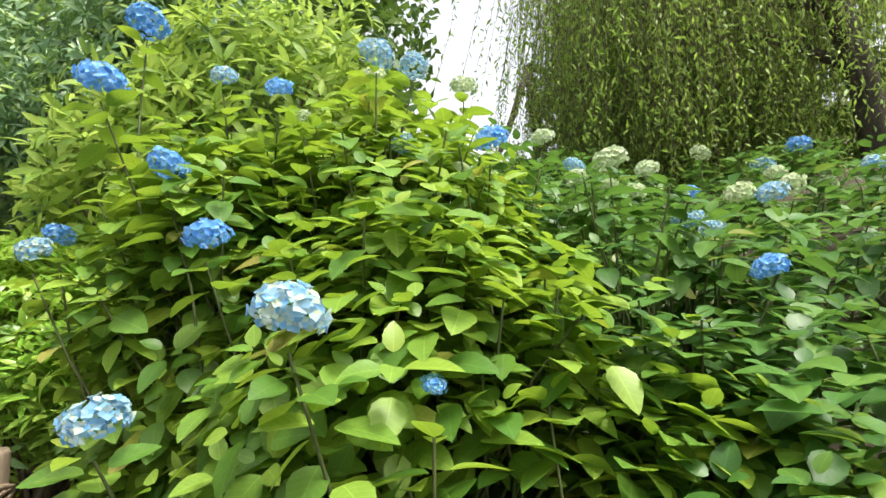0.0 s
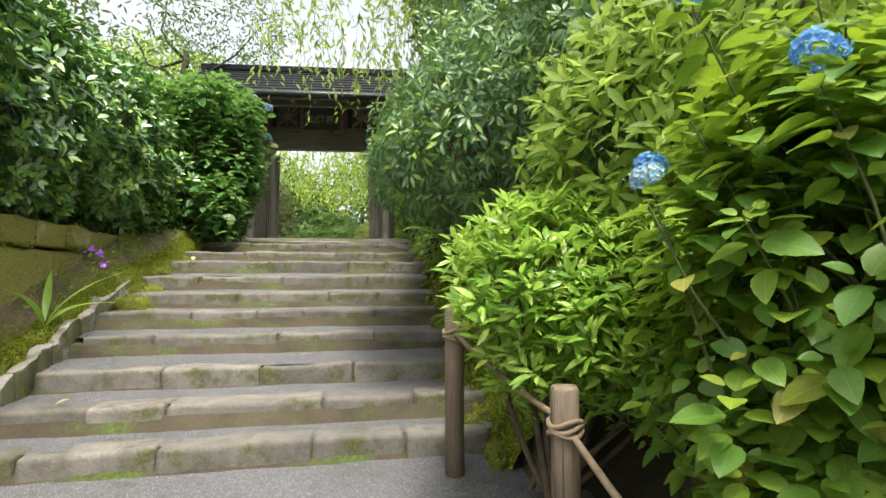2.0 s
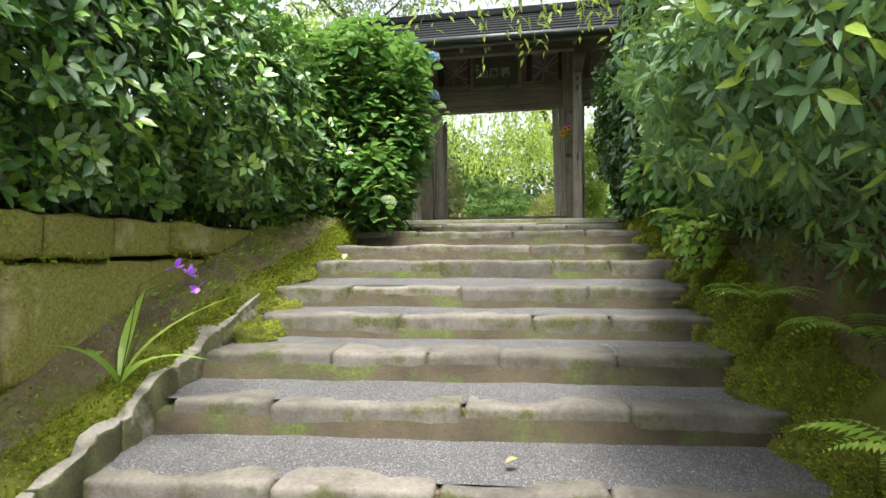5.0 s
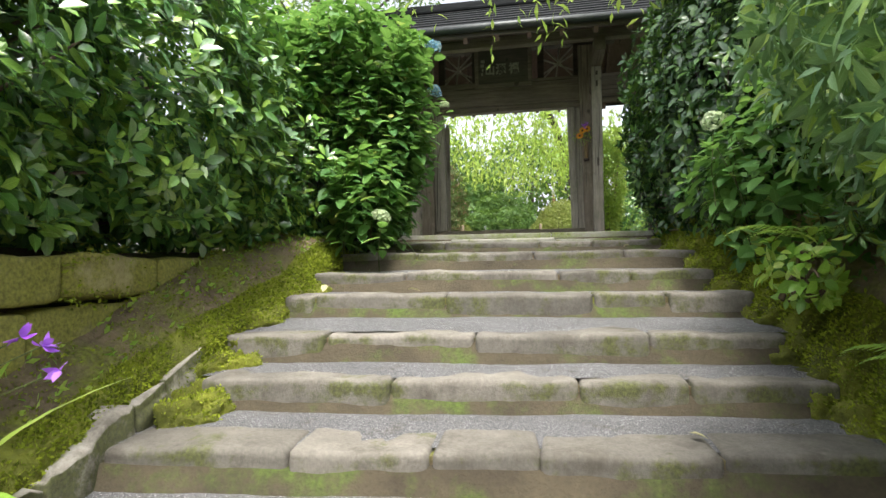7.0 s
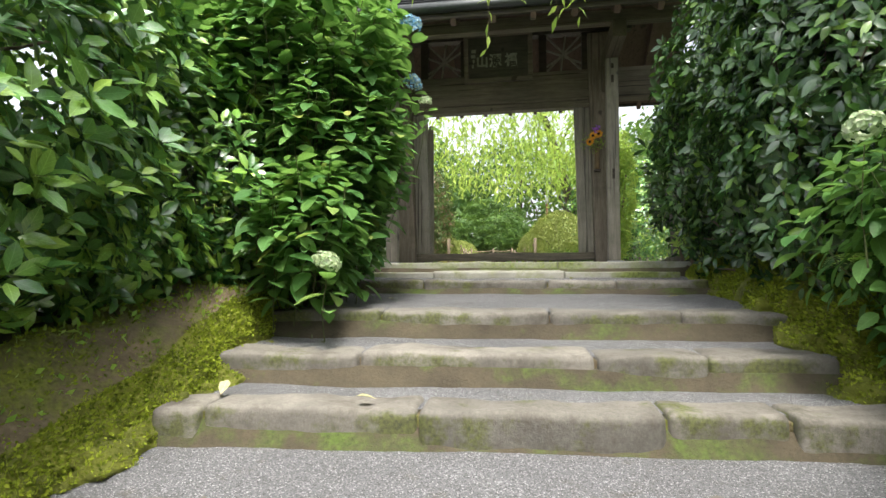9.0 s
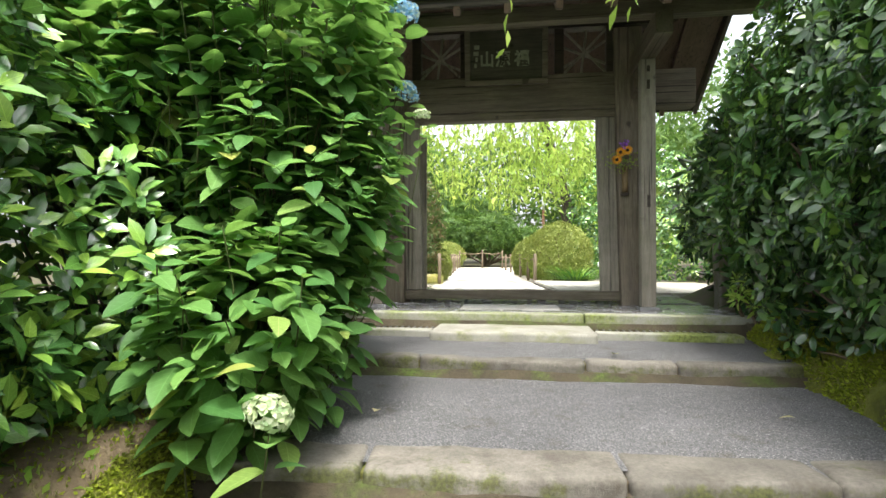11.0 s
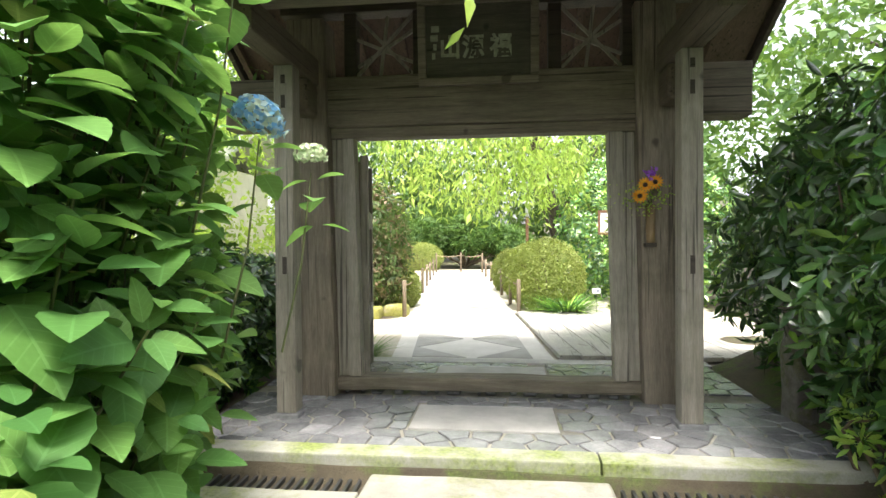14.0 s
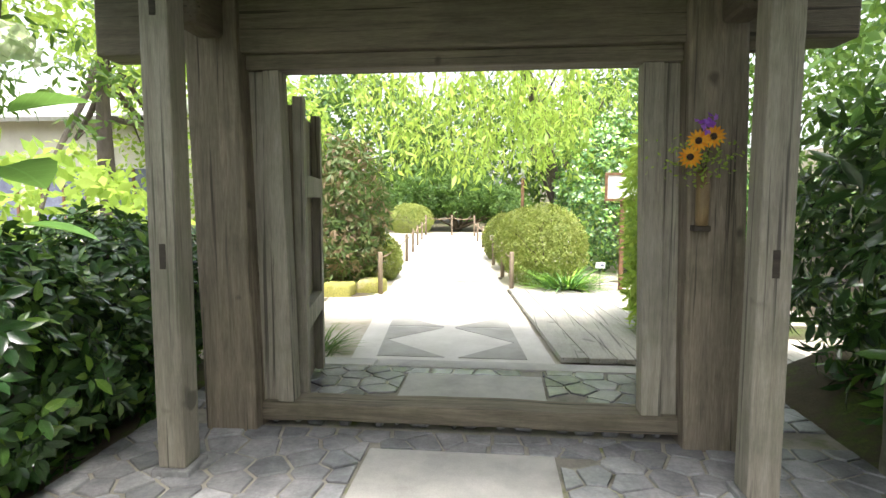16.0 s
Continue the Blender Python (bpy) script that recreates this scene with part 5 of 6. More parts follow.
shrub("bright_shrub", "low shrub with bright green upright young leaves", "shrub", [(0.9, 3.75, 1.35, 0.52, 0.5, 0.5), (0.72, 4.0, 1.15, 0.36, 0.4, 0.5), (1.25, 3.6, 1.25, 0.5, 0.5, 0.5)], (0.95, 3.75, 0.4), 1300, SH_LAN, 0.095, M["bright"], 12, 6, 1.1, 0.45, 0.4, -0.15, 0.6, 0.25, 24, keep=lambda p: p[:, 0] > 0.42 + 0.45 * (p[:, 1] - 3.8) + 0.5 * np.clip(1.4 - p[:, 2], 0, 0.6))
beside_stair = []
beside_stair.append(shrub("leafy_shrub", "spreading shrub with narrow bluish green leaves", "shrub", [(0.95, 5.0, 2.75, 1.0, 1.4, 0.95), (0.55, 4.6, 2.5, 0.75, 0.8, 0.65), (1.2, 6.5, 2.95, 1.0, 1.2, 1.1), (0.25, 5.6, 2.7, 0.55, 0.7, 0.45), (0.1, 4.9, 2.35, 0.45, 0.85, 0.35), (1.7, 4.0, 3.0, 1.0, 1.2, 1.2), (1.5, 5.8, 3.9, 1.2, 1.6, 1.0)],
      (1.0, 5.0, 1.6), 7500, SH_LAN, 0.092, M["nandina"], 13, 6, 0.3, 0.9, 0.5, 0.22, 0.6, 0.3, 60))
shrub("evergreen_shrub", "dark leafy shrub behind the hydrangeas", "shrub", [(1.47, 3.85, 2.09, 0.62, 0.62, 0.78), (2.04, 3.7, 2.55, 0.78, 0.7, 0.86)], (1.63, 3.8, 1.07), 1500, SH_LAN, 0.12, M["willow"], 41, 5, 0.6, 0.7, 0.5, 0.1, 0.6, 0.3, 24)

# ---- plants along the steps ----
beside_stair.append(shrub("evergreen_hedge", "dense hedge of glossy dark evergreen leaves on the wall", "hedge",
      [(-3.95, 2.6, 2.95, 0.85, 1.3, 0.9), (-3.9, 4.2, 3.0, 0.9, 1.3, 0.95), (-3.85, 5.8, 2.95, 0.88, 1.3, 0.95), (-3.8, 7.4, 2.95, 0.85, 1.3, 0.9), (-4.4, 3.4, 3.7, 0.9, 1.6, 0.8), (-4.3, 5.6, 3.6, 0.9, 1.6, 0.75), (-4.1, 8.2, 3.4, 0.9, 1.0, 0.8), (-4.0, 3.5, 2.4, 0.7, 1.4, 0.4), (-4.0, 6.0, 2.4, 0.7, 1.4, 0.4), (-3.9, 8.3, 2.45, 0.7, 0.9, 0.4), (-3.78, 9.25, 2.85, 0.72, 0.7, 0.75), (-3.75, 9.4, 2.35, 0.6, 0.6, 0.4), (-4.9, 2.8, 2.45, 0.5, 1.6, 0.6), (-4.9, 5.4, 2.45, 0.5, 1.6, 0.6), (-4.8, 8.0, 2.45, 0.5, 1.5, 0.6)],
      (-4.0, 5.5, 2.0), 12500, SH_CAM, 0.108, M["camellia"], 14, 6, 0.75, 0.8, 0.3, -0.05, 0.35, 0.16, 60))
FL4 = [(-2.35, 10.56, 4.55, 0.08, "p"), (-2.11, 10.46, 4.37, 0.095, "p"), (-2.11, 10.65, 3.92, 0.085, "p"), (-2.72, 10.01, 3.96, 0.07, "w"), (-2.42, 8.78, 2.3, 0.08, "w"), (-2.03, 11.0, 3.86, 0.06, "w"), (-2.66, 9.57, 3.86, 0.07, "w"), (-2.6, 10.0, 3.11, 0.035, "w")]
beside_stair.append(hydrangea("tall broad-leaved hydrangea beside the gate steps", [(-2.85, 10.0, 3.3, 0.85, 0.85, 0.75), (-3.0, 10.15, 4.05, 0.9, 1.0, 0.7), (-2.75, 9.7, 2.7, 0.52, 0.5, 0.5), (-2.72, 9.15, 2.58, 0.42, 0.45, 0.42), (-2.75, 10.9, 3.7, 0.7, 0.7, 0.8), (-4.2, 9.9, 3.95, 0.9, 0.9, 0.7), (-3.6, 9.8, 3.75, 0.8, 0.8, 0.7)],
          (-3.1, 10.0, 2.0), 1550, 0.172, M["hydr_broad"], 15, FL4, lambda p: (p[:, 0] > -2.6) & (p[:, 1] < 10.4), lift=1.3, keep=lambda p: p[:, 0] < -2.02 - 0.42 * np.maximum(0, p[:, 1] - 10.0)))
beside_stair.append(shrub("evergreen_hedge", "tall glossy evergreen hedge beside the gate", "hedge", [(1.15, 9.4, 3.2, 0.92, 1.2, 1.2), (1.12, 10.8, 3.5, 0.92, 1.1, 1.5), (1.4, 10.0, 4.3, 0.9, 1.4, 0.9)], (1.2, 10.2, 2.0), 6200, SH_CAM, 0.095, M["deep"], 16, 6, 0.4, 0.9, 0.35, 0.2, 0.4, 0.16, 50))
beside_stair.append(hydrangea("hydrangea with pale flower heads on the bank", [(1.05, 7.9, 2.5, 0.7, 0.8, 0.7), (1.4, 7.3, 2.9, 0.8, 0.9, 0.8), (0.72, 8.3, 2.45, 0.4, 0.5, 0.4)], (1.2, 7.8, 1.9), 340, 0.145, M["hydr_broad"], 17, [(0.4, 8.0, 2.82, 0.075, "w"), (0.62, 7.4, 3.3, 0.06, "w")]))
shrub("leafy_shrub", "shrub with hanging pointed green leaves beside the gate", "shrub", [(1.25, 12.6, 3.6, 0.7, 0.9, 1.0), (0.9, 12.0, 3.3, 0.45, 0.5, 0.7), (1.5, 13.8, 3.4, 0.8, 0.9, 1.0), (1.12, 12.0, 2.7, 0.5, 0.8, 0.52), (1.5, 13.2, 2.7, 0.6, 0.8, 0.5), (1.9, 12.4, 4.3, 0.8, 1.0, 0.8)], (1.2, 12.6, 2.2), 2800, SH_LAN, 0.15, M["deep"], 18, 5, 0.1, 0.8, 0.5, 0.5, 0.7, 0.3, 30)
shrub("evergreen_hedge", "glossy hedge with shade in its leaf colour outside the terrace", "hedge", [(-3.95, 12.5, 2.8, 0.78, 1.0, 0.7), (-4.05, 14.0, 2.85, 0.78, 1.0, 0.65), (-3.9, 13.2, 2.5, 0.6, 1.0, 0.35)], (-4.1, 13.3, 2.2), 3400, SH_CAM, 0.1, M["deep"], 19, 6, 0.4, 0.9, 0.35, 0.2, 0.4, 0.16, 24)
for k, (x, y, z) in enumerate([(0.55, 4.6, 1.1), (0.75, 5.3, 1.4), (0.6, 6.2, 1.5), (0.62, 7.3, 2.0), (0.7, 8.3, 2.25), (0.75, 3.9, 0.9)]):
    beside_stair.append(fern(x, y, z, 60 + k))
beside_stair.append(shrub("bank_plant", "small leafy plant growing out of the mossy bank", "plant", [(0.55, 7.2, 1.85, 0.2, 0.3, 0.16)], (0.55, 7.2, 1.7), 60, SH_HYD2, 0.085, M["bright"], 71, 3, 0.3, 0.8, 0.4, 0.2, 0.6, 0.2, 6))
beside_stair.append(shrub("wall_plant", "broad-leaved plant growing out of the wall", "plant", [(-3.42, 3.95, 1.62, 0.2, 0.3, 0.14)], (-3.5, 3.95, 1.55), 40, SH_HYD2, 0.14, M["bright"], 72, 3, 0.3, 0.8, 0.4, 0.2, 0.6, 0.2, 6))
lay_out(beside_stair)
ROOT = (-2.6, 5.72, 1.08)
orchid = thing("ground_orchid", "ground orchid with violet flowers and long leaves", "flower", at=ROOT)
rng_o = np.random.default_rng(81)
for b, c in (((0.9, -0.3, 1.0), 0.62), ((0.1, -0.9, 1.5), 0.55), ((-0.2, 0.4, 1.4), 0.6), ((0.6, 0.2, 1.6), 0.66)):
    V, F = leaves_np(leaf_shape(0.1, 6, 0.3, 0.6), np.array([ROOT]), np.array([b]), np.array([[0, 0, 1.0]]), np.array([c]))
    mesh_np("leaf", V, F, M["bright"], orchid, smooth=True)
for (x, y, z) in ((-2.25, 5.78, 1.66), (-2.2, 5.8, 1.58), (-2.31, 5.76, 1.69)):
    part("flower_stalk", tube_bm([ROOT, ((x + ROOT[0]) / 2 - 0.05, (y + ROOT[1]) / 2, z - 0.1), (x, y, z)], 0.003, 5), M["stem"], orchid)
    P = np.tile([x, y, z], (7, 1))
    A = unit(rng_o.normal(size=(7, 3)))
    V, F = leaves_np(leaf_shape(0.5, 2, 0.2, 0.3), P, A, rng_o.normal(size=(7, 3)), np.full(7, 0.05))
    mesh_np("flower", V, F, M["petal_violet"], orchid, "violet petals")

# ---- flower vase on the gate pillar ----
vase = thing("wall_vase", "bamboo wall vase with flowers on the pillar", "vase", at=(-0.08, 13.07, 3.52))
part("tube", tube_bm([(-0.075, 13.07, 3.5), (-0.075, 13.07, 3.56), (-0.075, 13.07, 3.78)], [0.03, 0.033, 0.036], 12), M["bamboo"], vase, "split bamboo tube", True)
part("bracket", box_bm(-0.115, -0.035, 13.05, 13.12, 3.47, 3.5, 0.004), M["dark"], vase)
rng_v = np.random.default_rng(82)
for (x, y, z) in ((-0.17, 12.99, 3.84), (-0.13, 13.0, 3.92), (-0.06, 13.0, 3.94)):
    part("stalk", tube_bm([(-0.075, 13.07, 3.74), (x, y + 0.03, z)], 0.004, 5), M["stem"], vase)
    a = np.arange(15) * 2 * np.pi / 15
    face = unit(np.array([-0.25, -1.0, 0.15]))
    u = unit(np.cross(face, [0, 0, 1.0]))
    w = np.cross(u, face)
    A = u * np.cos(a)[:, None] + w * np.sin(a)[:, None] + face * 0.12
    bm = bmesh.new()
    bmesh.ops.create_uvsphere(bm, u_segments=12, v_segments=8, radius=0.017)
    bmesh.ops.scale(bm, verts=bm.verts, vec=(1, 0.6, 1))
    bmesh.ops.translate(bm, verts=bm.verts, vec=(x + face[0] * 0.006, y + face[1] * 0.006, z))
    bloom = part("sunflower", bm, M["seedbrown"], vase, "small orange sunflower with a dark seed head", True)
    for ax in A:
        V, F = leaves_np(leaf_shape(0.34, 2, 0.2, 0.1), np.array([[x, y, z]]) + ax * 0.012, ax[None], face[None], np.full(1, 0.048))
        mesh_np("petal", V, F, M["petal_orange"], bloom)
P = np.array([-0.085, 13.0, 4.0]) + rng_v.normal(size=(26, 3)) * 0.016
V, F = leaves_np(leaf_shape(0.7, 1, 0.2, 0.2), P, rng_v.normal(size=(26, 3)), rng_v.normal(size=(26, 3)), np.full(26, 0.035))
mesh_np("bellflower", V, F, M["petal_violet"], vase, "violet blue flower")
SPRIG = []
for k in range(7):
    q = np.array([-0.075, 13.03, 3.78]) + rng_v.normal(size=(30, 3)) * np.array([0.12, 0.02, 0.05]) + np.array([-0.06, -0.03, 0.02 + 0.03 * (k % 3)])
    V, F = leaves_np(SH_SMALL, q, rng_v.normal(size=(30, 3)), rng_v.normal(size=(30, 3)), np.full(30, 0.026))
    SPRIG.append((V, F))
mesh_np("sprig", *join_np(SPRIG), M["willow"], vase, "feathery green sprig")["kind"] = "stuff"

vase.location.x -= 0.05

# ---- garden plants ----
for k, b in enumerate([(-0.38, 19.5, 2.82, 0.7, 0.75, 0.74), (-0.62, 21.3, 2.75, 0.6, 0.7, 0.72), (-0.95, 23.4, 2.7, 0.55, 0.65, 0.62), (-3.4, 19.6, 2.6, 0.55, 0.6, 0.5), (-4.9, 33.5, 2.8, 1.0, 0.8, 0.7)]):
    shrub("azalea_bush", "round clipped azalea bush, sunlit yellowish green", "azalea", [b], (b[0], b[1], 2.25), 5200, SH_SMALL, 0.05, M["azalea"], 30 + k, 3, 0.3, 0.9, 0.4, 0.1, 0.2, 0.05, 8, group="clipped azaleas")
shrub("evergreen_shrub", "broad glossy camellia behind the azaleas", "shrub", [(0.95, 21.4, 3.7, 1.0, 1.1, 1.6), (2.2, 20.2, 3.6, 1.1, 1.1, 1.6), (1.3, 24.0, 3.6, 1.0, 1.2, 1.5)], (1.5, 21.8, 2.3), 3600, SH_CAM, 0.11, M["camellia"], 35, 5, 0.4, 0.9, 0.4, 0.2, 0.5, 0.15, 20)
shrub("climbing_shrub", "hanging bright narrow leaves beside the boardwalk", "shrub", [(0.47, 15.9, 3.6, 0.32, 0.5, 1.1), (0.4, 15.8, 2.85, 0.22, 0.4, 0.6)], (0.5, 16.0, 2.25), 1100, SH_LAN, 0.12, M["willow"], 36, 3, -0.5, 0.8, 0.5, 0.6, 0.6, 0.2, 10)
shrub("nandina_clump", "tall leafy clump with some reddish leaves", "shrub", [(-3.65, 18.8, 3.5, 0.72, 0.7, 1.15), (-3.6, 18.6, 2.9, 0.6, 0.6, 0.6)], (-3.6, 18.7, 2.25), 1500, SH_LAN, 0.13, M["redleaf"], 37, 5, -0.2, 0.8, 0.4, 0.5, 0.5, 0.2, 20)
shrub("garden_pine", "dark layered garden pine behind the rope fence", "pine", [(-4.5, 35.5, 3.8, 1.6, 1.0, 1.0), (-2.6, 35.0, 3.9, 1.4, 1.0, 1.0), (-1.0, 35.2, 3.4, 1.2, 1.0, 0.8), (-3.4, 36.5, 5.0, 1.6, 1.0, 0.9)], (-3.0, 35.4, 2.3), 4200, SH_THIN, 0.22, M["treeleaf"], 38, 5, 0.6, 0.6, 0.5, 0.0, 0.7, 0.3, 20, "twig", 0.05)
grass_tuft("dark tuft of arching grass under the azalea", -0.12, 18.6, 2.24, 0.7, 420, 39, M["camellia"], 0.5)
grass_tuft("tuft of arching grass beside the terrace", -2.75, 14.85, 2.24, 0.4, 160, 40, M["treeleaf"], 0.3)
for k, (x, y) in enumerate(((-3.45, 17.9), (-3.05, 18.3))):
    st = part("garden_stone", box_bm(x - 0.22, x + 0.2, y - 0.15, y + 0.2, 2.18, 2.43, 0.06, 3, 0.03, 4), M["wallstone"], None, "", True)
    tagged(st, "rough mossy stone at the garden edge", "stone")
weeping_tree("weeping cherry with bright hanging leaves over the garden path", [(0.4, 24.4, 2.2), (0.3, 24.3, 3.8), (-0.1, 23.6, 5.2), (-0.6, 22.5, 6.5), (-1.2, 21.0, 7.2)],
             [(-1.7, 20.2, 5.7, 2.2, 2.4, 1.4), (0.2, 22.5, 6.0, 1.5, 1.6, 1.1)], 300, (0.5, 2.3), 0.2, M["willow"], 42, floor_z=4.25, step=0.055,
             limbs=([(0.2, 24.2, 4.0), (0.7, 23.6, 4.9), (1.1, 22.6, 5.8)], [(0.0, 23.8, 4.8), (-0.3, 23.0, 5.6), (0.1, 21.8, 6.4)], [(0.4, 24.4, 3.0), (0.0, 24.0, 4.0), (-0.5, 23.9, 5.2)]))

# ---- trees round about ----
weeping_tree("weeping cherry whose twigs hang before the gate roof", [(2.6, 8.8, 2.2), (2.5, 8.7, 4.0), (2.0, 8.6, 5.8), (1.0, 8.5, 7.0), (-0.6, 8.6, 7.5)],
             [(-0.5, 9.2, 5.9, 1.8, 1.6, 0.9), (1.2, 9.0, 6.2, 1.6, 1.6, 0.9)], 200, (0.4, 1.5), 0.155, M["willow"], 43, keep=lambda p: p[:, 0] > -2.0, floor_z=4.3, step=0.06,
             limbs=([(2.0, 8.6, 5.8), (0.8, 9.4, 6.6), (-0.8, 10.2, 6.8)], [(1.0, 8.5, 7.0), (-0.5, 8.2, 7.0), (-1.8, 8.6, 6.6)]))
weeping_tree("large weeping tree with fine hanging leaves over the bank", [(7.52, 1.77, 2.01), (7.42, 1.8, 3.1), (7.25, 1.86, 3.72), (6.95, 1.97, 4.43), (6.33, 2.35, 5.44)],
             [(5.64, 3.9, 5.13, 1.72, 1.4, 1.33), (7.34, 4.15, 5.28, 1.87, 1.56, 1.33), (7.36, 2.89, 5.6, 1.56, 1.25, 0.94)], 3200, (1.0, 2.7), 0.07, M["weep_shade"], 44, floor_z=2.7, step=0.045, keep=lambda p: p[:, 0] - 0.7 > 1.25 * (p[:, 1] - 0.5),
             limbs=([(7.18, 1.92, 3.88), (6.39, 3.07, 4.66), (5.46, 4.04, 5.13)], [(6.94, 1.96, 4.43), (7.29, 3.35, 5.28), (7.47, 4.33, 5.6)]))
TREES = [((7.91, 6.75, 2.24), (7.91, 6.75, 5.75), [(9.38, 4.76, 4.66, 2.03, 2.03, 2.65), (10.94, 2.07, 4.66, 2.03, 2.34, 2.65), (7.39, 7.62, 2.63, 2.34, 1.56, 1.09)], "dense green tree behind the bank"),
         ((10.61, 1.63, 2.24), (10.61, 1.63, 5.75), [(10.89, -0.3, 4.58, 2.34, 2.5, 2.65), (9.24, -2.51, 3.8, 2.34, 2.34, 2.34)], "dense green tree on the slope"),
         ((4.0, 8.0, 2.6), (4.2, 8.2, 6.5), [(3.4, 7.0, 5.0, 1.9, 1.8, 1.9), (2.4, 5.4, 4.9, 1.3, 1.3, 0.9), (3.3, 5.6, 3.4, 1.0, 1.0, 0.9), (1.6, 8.8, 5.6, 1.2, 1.4, 0.9)], "leafy tree above the hydrangea bank"),
         ((-6.5, 9.5, 2.0), (-6.3, 9.8, 7.0), [(-6.2, 9.5, 5.8, 2.0, 2.4, 1.6), (-8.6, 5.5, 5.6, 1.8, 2.6, 1.5)], "thin-leaved tree behind the hedge"),
         ((-5.4, 13.5, 2.2), (-4.6, 14.0, 6.8), [(-5.2, 14.5, 5.8, 1.6, 1.8, 1.5), (-3.6, 13.4, 7.2, 1.6, 1.6, 0.9)], "old plum tree with crooked limbs"),
         ((-8.5, 20.0, 2.3), (-8.5, 20.0, 7.0), [(-7.6, 20, 7.6, 2.6, 3, 1.8), (-7.0, 16.5, 3.3, 1.6, 2, 1.0), (-9, 25, 5.5, 3, 3, 3)], "yellowish green tree beyond the gate"),
         ((6.0, 18.0, 2.5), (6.0, 18.0, 7.0), [(5.4, 17.5, 5.5, 2.4, 3, 2.8), (4.0, 14.5, 4.4, 1.6, 2.0, 1.8), (4.8, 23, 5.6, 2.6, 3, 2.8)], "green tree at the garden's edge"),
         ((-2.0, 44.0, 3.0), (-2.0, 44.0, 10.0), [(-2, 43, 6.5, 5, 3, 4), (-9, 40, 6.5, 4.5, 4, 4.2), (6, 40, 6.5, 4.5, 4, 4.2)], "tall trees closing the garden"),
         # the last two trees are never in view, added to close in the surroundings
         ((-9.0, 2.0, 2.2), (-9, 2, 8), [(-13, 1.5, 4.5, 2.5, 5, 3), (-11, -8, 4, 3, 4, 3)], "unseen tree added behind the hedge"),
         ((2.0, -9.0, 0.8), (2, -9, 8), [(1, -12, 4, 4, 2.5, 3), (8, -9, 4.5, 3.5, 3, 3.2), (-5, -13, 4, 3.5, 2.5, 3)], "unseen tree added behind the lower landing")]
for k, (b, t, bl, lab) in enumerate(TREES):
    tree(lab, b, t, bl, [5200, 3800, 5200, 2600, 1700, 4600, 5200, 7000, 2200, 2200][k], [0.24, 0.26, 0.17, 0.14, 0.12, 0.21, 0.2, 0.42, 0.3, 0.3][k], M["willow"] if k in (5,) else M["treeleaf"], 90 + k, SH_SMALL if k not in (3, 4) else SH_LAN, 0.2 if k != 4 else 0.12)

# ---- paving stones of the terrace ----
paving(-3.25, 0.75, 12.105, 13.2, 150, 51, [(-1.845, -0.835, 12.405, 12.965)])
paving(-3.25, 0.75, 13.42, 14.42, 110, 52, [(-1.845, -0.805, 13.725, 14.275)])


# ---- moss tufts, creepers and fallen leaves ----
def surface_points(ob, count, seed, keep=None):
    """Points spread over a mesh by area, with normals."""
    rng = np.random.default_rng(seed)
    me = ob.data
    me.calc_loop_triangles()
    co = np.empty(len(me.vertices) * 3)
    me.vertices.foreach_get("co", co)
    co = co.reshape(-1, 3) + np.array(ob.location)
    tri = np.empty(len(me.loop_triangles) * 3, dtype=np.int32)
    me.loop_triangles.foreach_get("vertices", tri)
    T = co[tri.reshape(-1, 3)]
    n = np.cross(T[:, 1] - T[:, 0], T[:, 2] - T[:, 0])
    a = np.linalg.norm(n, axis=1)
    k = rng.choice(len(T), count, p=a / a.sum())
    u, v = rng.random((2, count, 1))
    flip = u + v > 1
    u, v = np.where(flip, 1 - u, u), np.where(flip, 1 - v, v)
    p = T[k, 0] + u * (T[k, 1] - T[k, 0]) + v * (T[k, 2] - T[k, 0])
    nn = unit(n[k])
    nn[nn[:, 2] < 0] *= -1
    if keep is not None:
        ok = keep(p)
        p, nn = p[ok], nn[ok]
    return p, nn, rng


def cover(name, label, source, count, size, material, seed, shape, stand=0.8, keep=None):
    p, n, rng = surface_points(source, count, seed, keep)
    clump = np.array([noise.noise(Vector(q) * 3.1) for q in p])
    ok = clump > -0.25 + 0.35 * rng.random(len(p)) - 0.2
    p, n = p[ok], n[ok]
    side = rng.normal(size=p.shape)
    V, F = leaves_np(shape, p, n * stand + side * 0.5, np.cross(side, n) + n * 0.5, size * rng.uniform(0.5, 1.3, len(p)))
    return tagged(mesh_np(name, V, F, material), label, "moss", kind="stuff")


cover("moss_tuft", "short fuzzy moss on the ledge beside the wall", moss_left, 42000, 0.022, M["mossleaf"], 101, SH_SMALL)
def moss_lumps(name, label, spots, seed):
    """Soft uneven cushions of moss swelling over the ends of the steps."""
    chunks = []
    for k, (x, y, z, a, b, c) in enumerate(spots):
        bm = bmesh.new()
        bmesh.ops.create_icosphere(bm, subdivisions=4, radius=1.0)
        bm.verts.ensure_lookup_table()
        o = Vector((k * 2.7 + seed, k * 1.3, 0))
        for v in bm.verts:
            d = 1 + 0.5 * noise.noise(v.co * 1.6 + o) + 0.28 * noise.noise(v.co * 4 + o) + 0.1 * noise.noise(v.co * 11 + o)
            v.co = Vector((x + v.co.x * a * d, y + v.co.y * b * d, z + v.co.z * c * d))
        chunks.append((np.array([v.co[:] for v in bm.verts]), np.array([[v.index for v in f.verts] for f in bm.faces])))
        bm.free()
    ob = mesh_np(name, *join_np(chunks), M["moss"], smooth=True)
    return tagged(ob, label, "moss", kind="stuff")


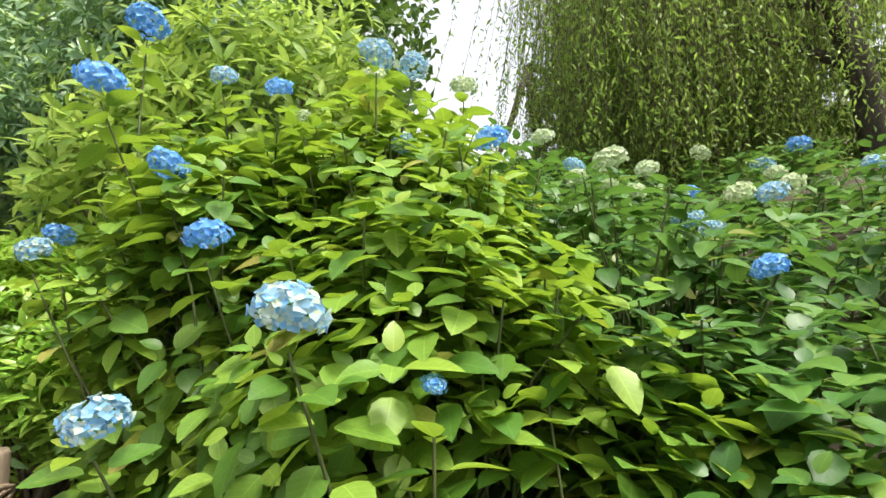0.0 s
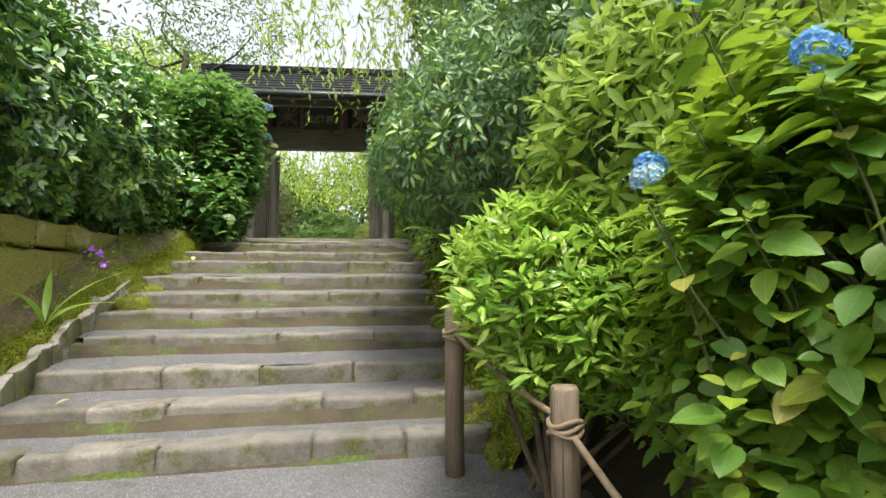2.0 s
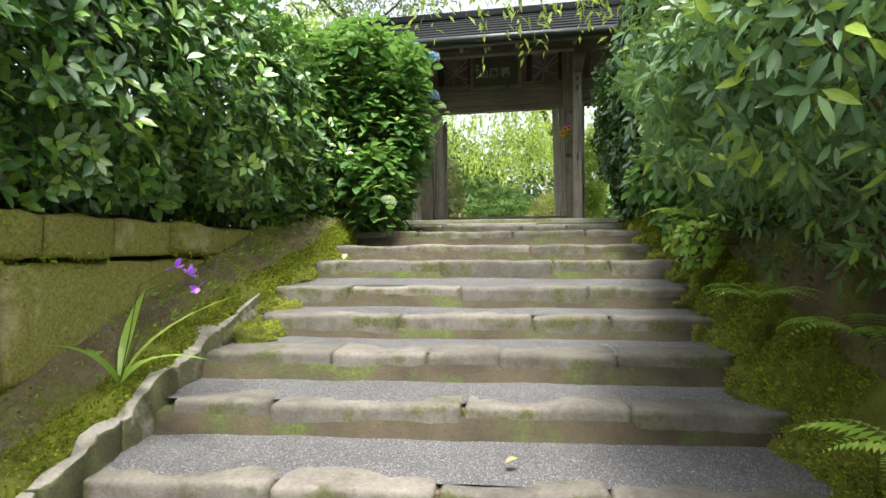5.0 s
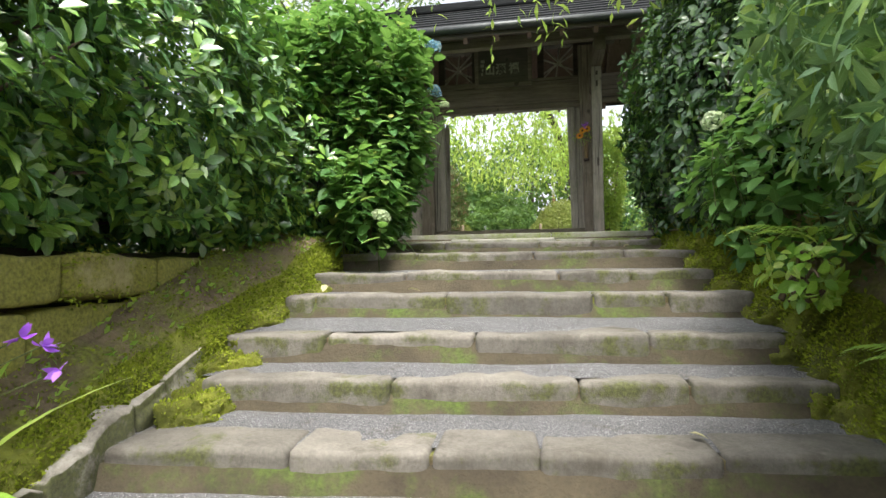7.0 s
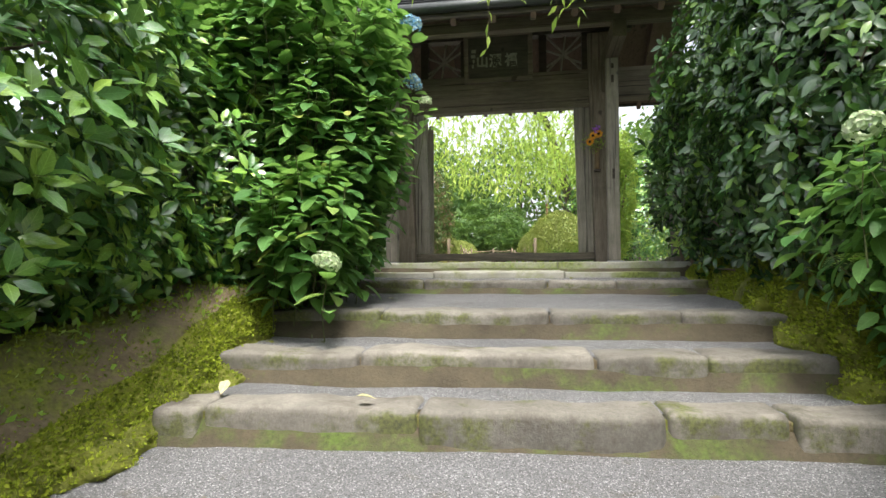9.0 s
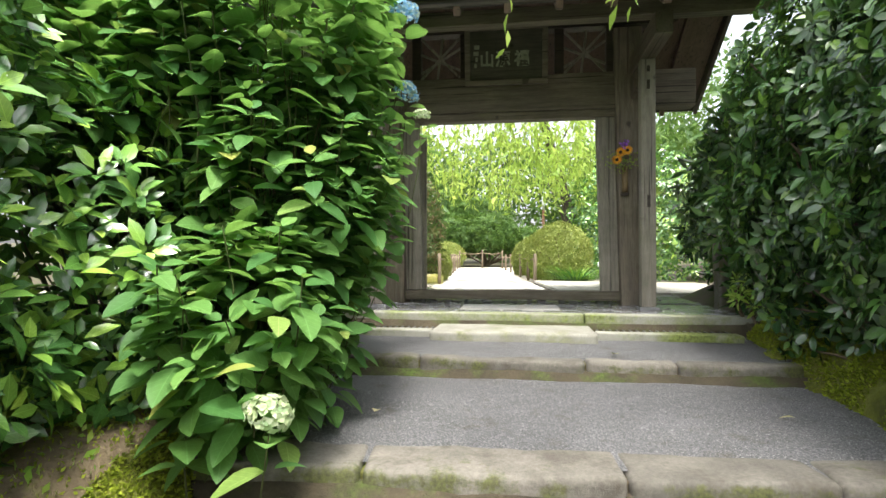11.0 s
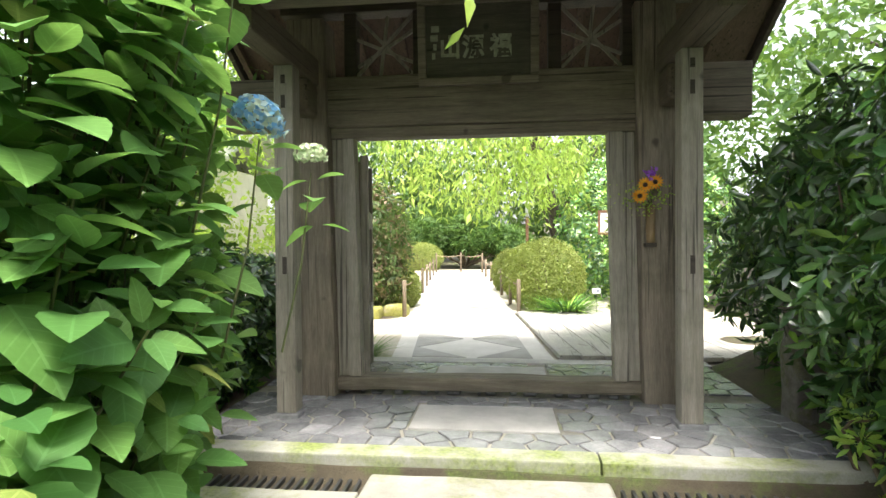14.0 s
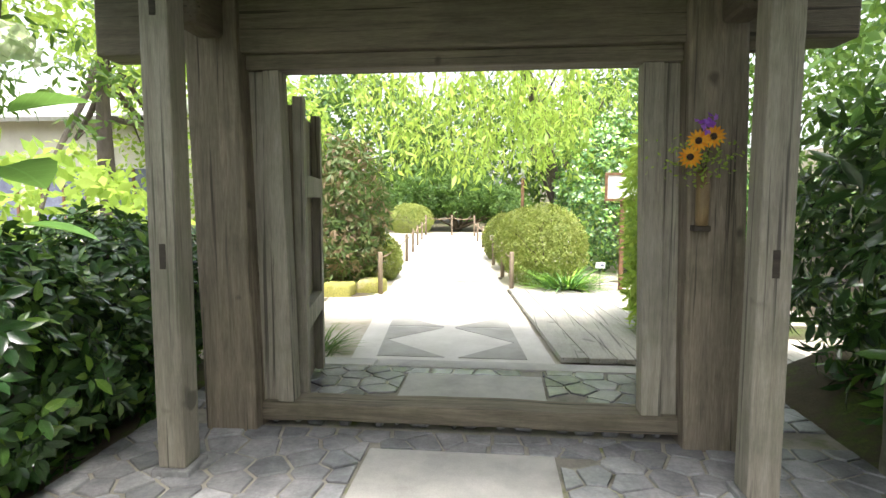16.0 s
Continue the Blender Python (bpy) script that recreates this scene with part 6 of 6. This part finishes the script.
rng_m = np.random.default_rng(120)
SPOTS_L, SPOTS_R = [], []
for k, (y, z, _) in enumerate(STEPS):
    if 6.5 < y < 10:
        for j in range(3):
            SPOTS_L.append((LEFT - 0.05 + 0.16 * rng_m.random(), y - 0.1 + 0.24 * j, z - 0.2 + 0.06 * j, rng_m.uniform(0.12, 0.24), rng_m.uniform(0.16, 0.26), rng_m.uniform(0.1, 0.15)))
    for j in range(3):
        SPOTS_R.append((RIGHT + 0.1 - 0.14 * rng_m.random(), y - 0.12 + 0.22 * j, z - 0.2 + 0.05 * j, rng_m.uniform(0.1, 0.22), rng_m.uniform(0.16, 0.26), rng_m.uniform(0.1, 0.15)))
lumps_l = moss_lumps("moss_cushion", "bright moss cushions swelling over the step ends by the ledge", SPOTS_L, 3)
lumps_r = moss_lumps("moss_cushion", "bright moss cushions swelling over the step ends by the bank", SPOTS_R, 9)
lay_out([lumps_l, lumps_r])
cover("moss_tuft", "fuzzy moss on the cushions by the ledge", lumps_l, 40000, 0.019, M["mossleaf"], 121, SH_SMALL)
cover("moss_tuft", "fuzzy moss on the cushions by the bank", lumps_r, 60000, 0.019, M["mossleaf"], 122, SH_SMALL)
cover("moss_tuft", "short fuzzy moss along the edge of the steps", moss_right, 42000, 0.024, M["mossleaf"], 102, SH_SMALL)
cover("creeper", "small creeping leaves on the earth bank", earth_right, 2600, 0.05, M["hydr_shade"], 103, SH_SMALL, 0.4)
cover("moss_tuft", "thin moss over the earth at the wall foot", earth_left, 6000, 0.02, M["mossleaf"], 106, SH_SMALL)
cover("creeper", "small creeping leaves on the mossy ledge", earth_left, 900, 0.045, M["bright"], 104, SH_SMALL, 0.3)
wall_face = [o for o in wall_left.children if o.name.startswith("wall_block")]
rng_f = np.random.default_rng(107)
spots = []
for o in wall_face:
    co = np.empty(len(o.data.vertices) * 3)
    o.data.vertices.foreach_get("co", co)
    co = co.reshape(-1, 3) + np.array(parent_place(o))
    spots.append(co[co[:, 0] > np.quantile(co[:, 0], 0.6)])
spots = np.concatenate(spots)
spots = spots[rng_f.integers(0, len(spots), 9000)] + rng_f.normal(size=(9000, 3)) * np.array([0.006, 0.03, 0.03])
thick = np.array([noise.noise(Vector(q) * 2.6) for q in spots])
spots = spots[thick > 0.05 + 0.2 * rng_f.random(len(spots))]
V, F = leaves_np(SH_SMALL, spots, rng_f.normal(size=spots.shape) + np.array([0.7, 0, -0.3]), rng_f.normal(size=spots.shape) * 0.5 + np.array([1.0, 0, 0.4]), rng_f.uniform(0.012, 0.034, len(spots)))
tagged(mesh_np("moss_tuft", V, F, M["mossleaf"]), "yellowish moss patches on the tuff wall", "moss", kind="stuff")
rng_l = np.random.default_rng(105)
for x, y, z in ((-2.2, 9.75, 2.04), (-0.6, 10.9, 2.16), (-2.0, 7.95, 1.735), (-0.3, 6.6, 1.2), (-2.6, 4.7, 0.67), (-0.9, 5.4, 0.85), (0.1, 9.8, 2.06), (-2.75, 8.15, 1.76)):
    x, y, z = lay((x, y, z))[0]
    V, F = leaves_np(SH_HYD2, np.array([[x, y, z]]), rng_l.normal(size=(1, 3)) * np.array([1, 1, 0.05]), np.array([[0.1, 0.1, 1.0]]), rng_l.uniform(0.05, 0.1, 1))
    tagged(mesh_np("fallen_leaf", V, F, M["deadleaf"], None, shape=SH_HYD2), "dry pale fallen leaf lying on the gravel", "leaf", "fallen leaves")

# ---- far details ----
pole = thing("garden_pole", "thin brown pole with a pale cap in the garden", "pole", at=(-0.6, 23.1, 2.25))
part("shaft", tube_bm([(-0.6, 23.1, 2.2), (-0.6, 23.1, 4.15)], 0.04, 10), M["signbrown"], pole, smooth=True)
part("cap", tube_bm([(-0.6, 23.1, 4.15), (-0.6, 23.1, 4.55)], 0.045, 10), M["white"], pole, "pale painted top", True)

# old stone post beside the terrace
bm = box_bm(0.74, 0.96, 12.75, 12.97, 2.1, 3.08, 0.03, 3, 0, 8)
for v in bm.verts:
    v.co += noise.noise_vector(v.co * 4) * 0.025 + noise.noise_vector(v.co * 14) * 0.01
    v.co.x -= 0.05 * (v.co.z - 2.2)
tagged(part("stone_post", bm, M["stone"], None, "", True), "weathered mossy stone post beside the gate terrace", "post")
shrub("young_plant", "young plant with pale green feathered leaves beside the terrace", "plant", [(0.72, 11.9, 2.5, 0.2, 0.28, 0.16), (0.95, 11.6, 2.4, 0.25, 0.3, 0.16)], (0.8, 11.8, 2.15), 70, SH_LAN, 0.085, M["bright"], 73, 5, 0.5, 0.7, 0.5, 0.1, 0.6, 0.2, 8)

# house with a pale roof beyond the garden
house = thing("garden_house", "low house with a pale tiled roof among the trees", "house", at=(-12.0, 25.0, 2.2))
part("wall", box_bm(-15.5, -9.2, 23.2, 27.0, 2.1, 5.7, 0), M["wallplaster"], house, "pale plaster wall")
for k in range(3):
    x = -14.6 + k * 1.9
    w = part("window", box_bm(x, x + 1.2, 23.16, 23.2, 3.1, 4.4, 0), M["ink"], house, "dark window opening")
    for (a, b, c, d) in ((x - 0.06, x, 3.04, 4.46), (x + 1.2, x + 1.26, 3.04, 4.46), (x + 0.57, x + 0.63, 3.1, 4.4)):
        part("frame", box_bm(a, b, 23.12, 23.16, c, d, 0), M["signbrown"], w)
for ye in (22.5, 27.7):
    part("roof", beam_bm((-12.3, 25.1, 7.1), (-12.3, ye, 5.55), 7.6, 0.12, 0.01), M["rooftile"], house, "pale grey roof slope")
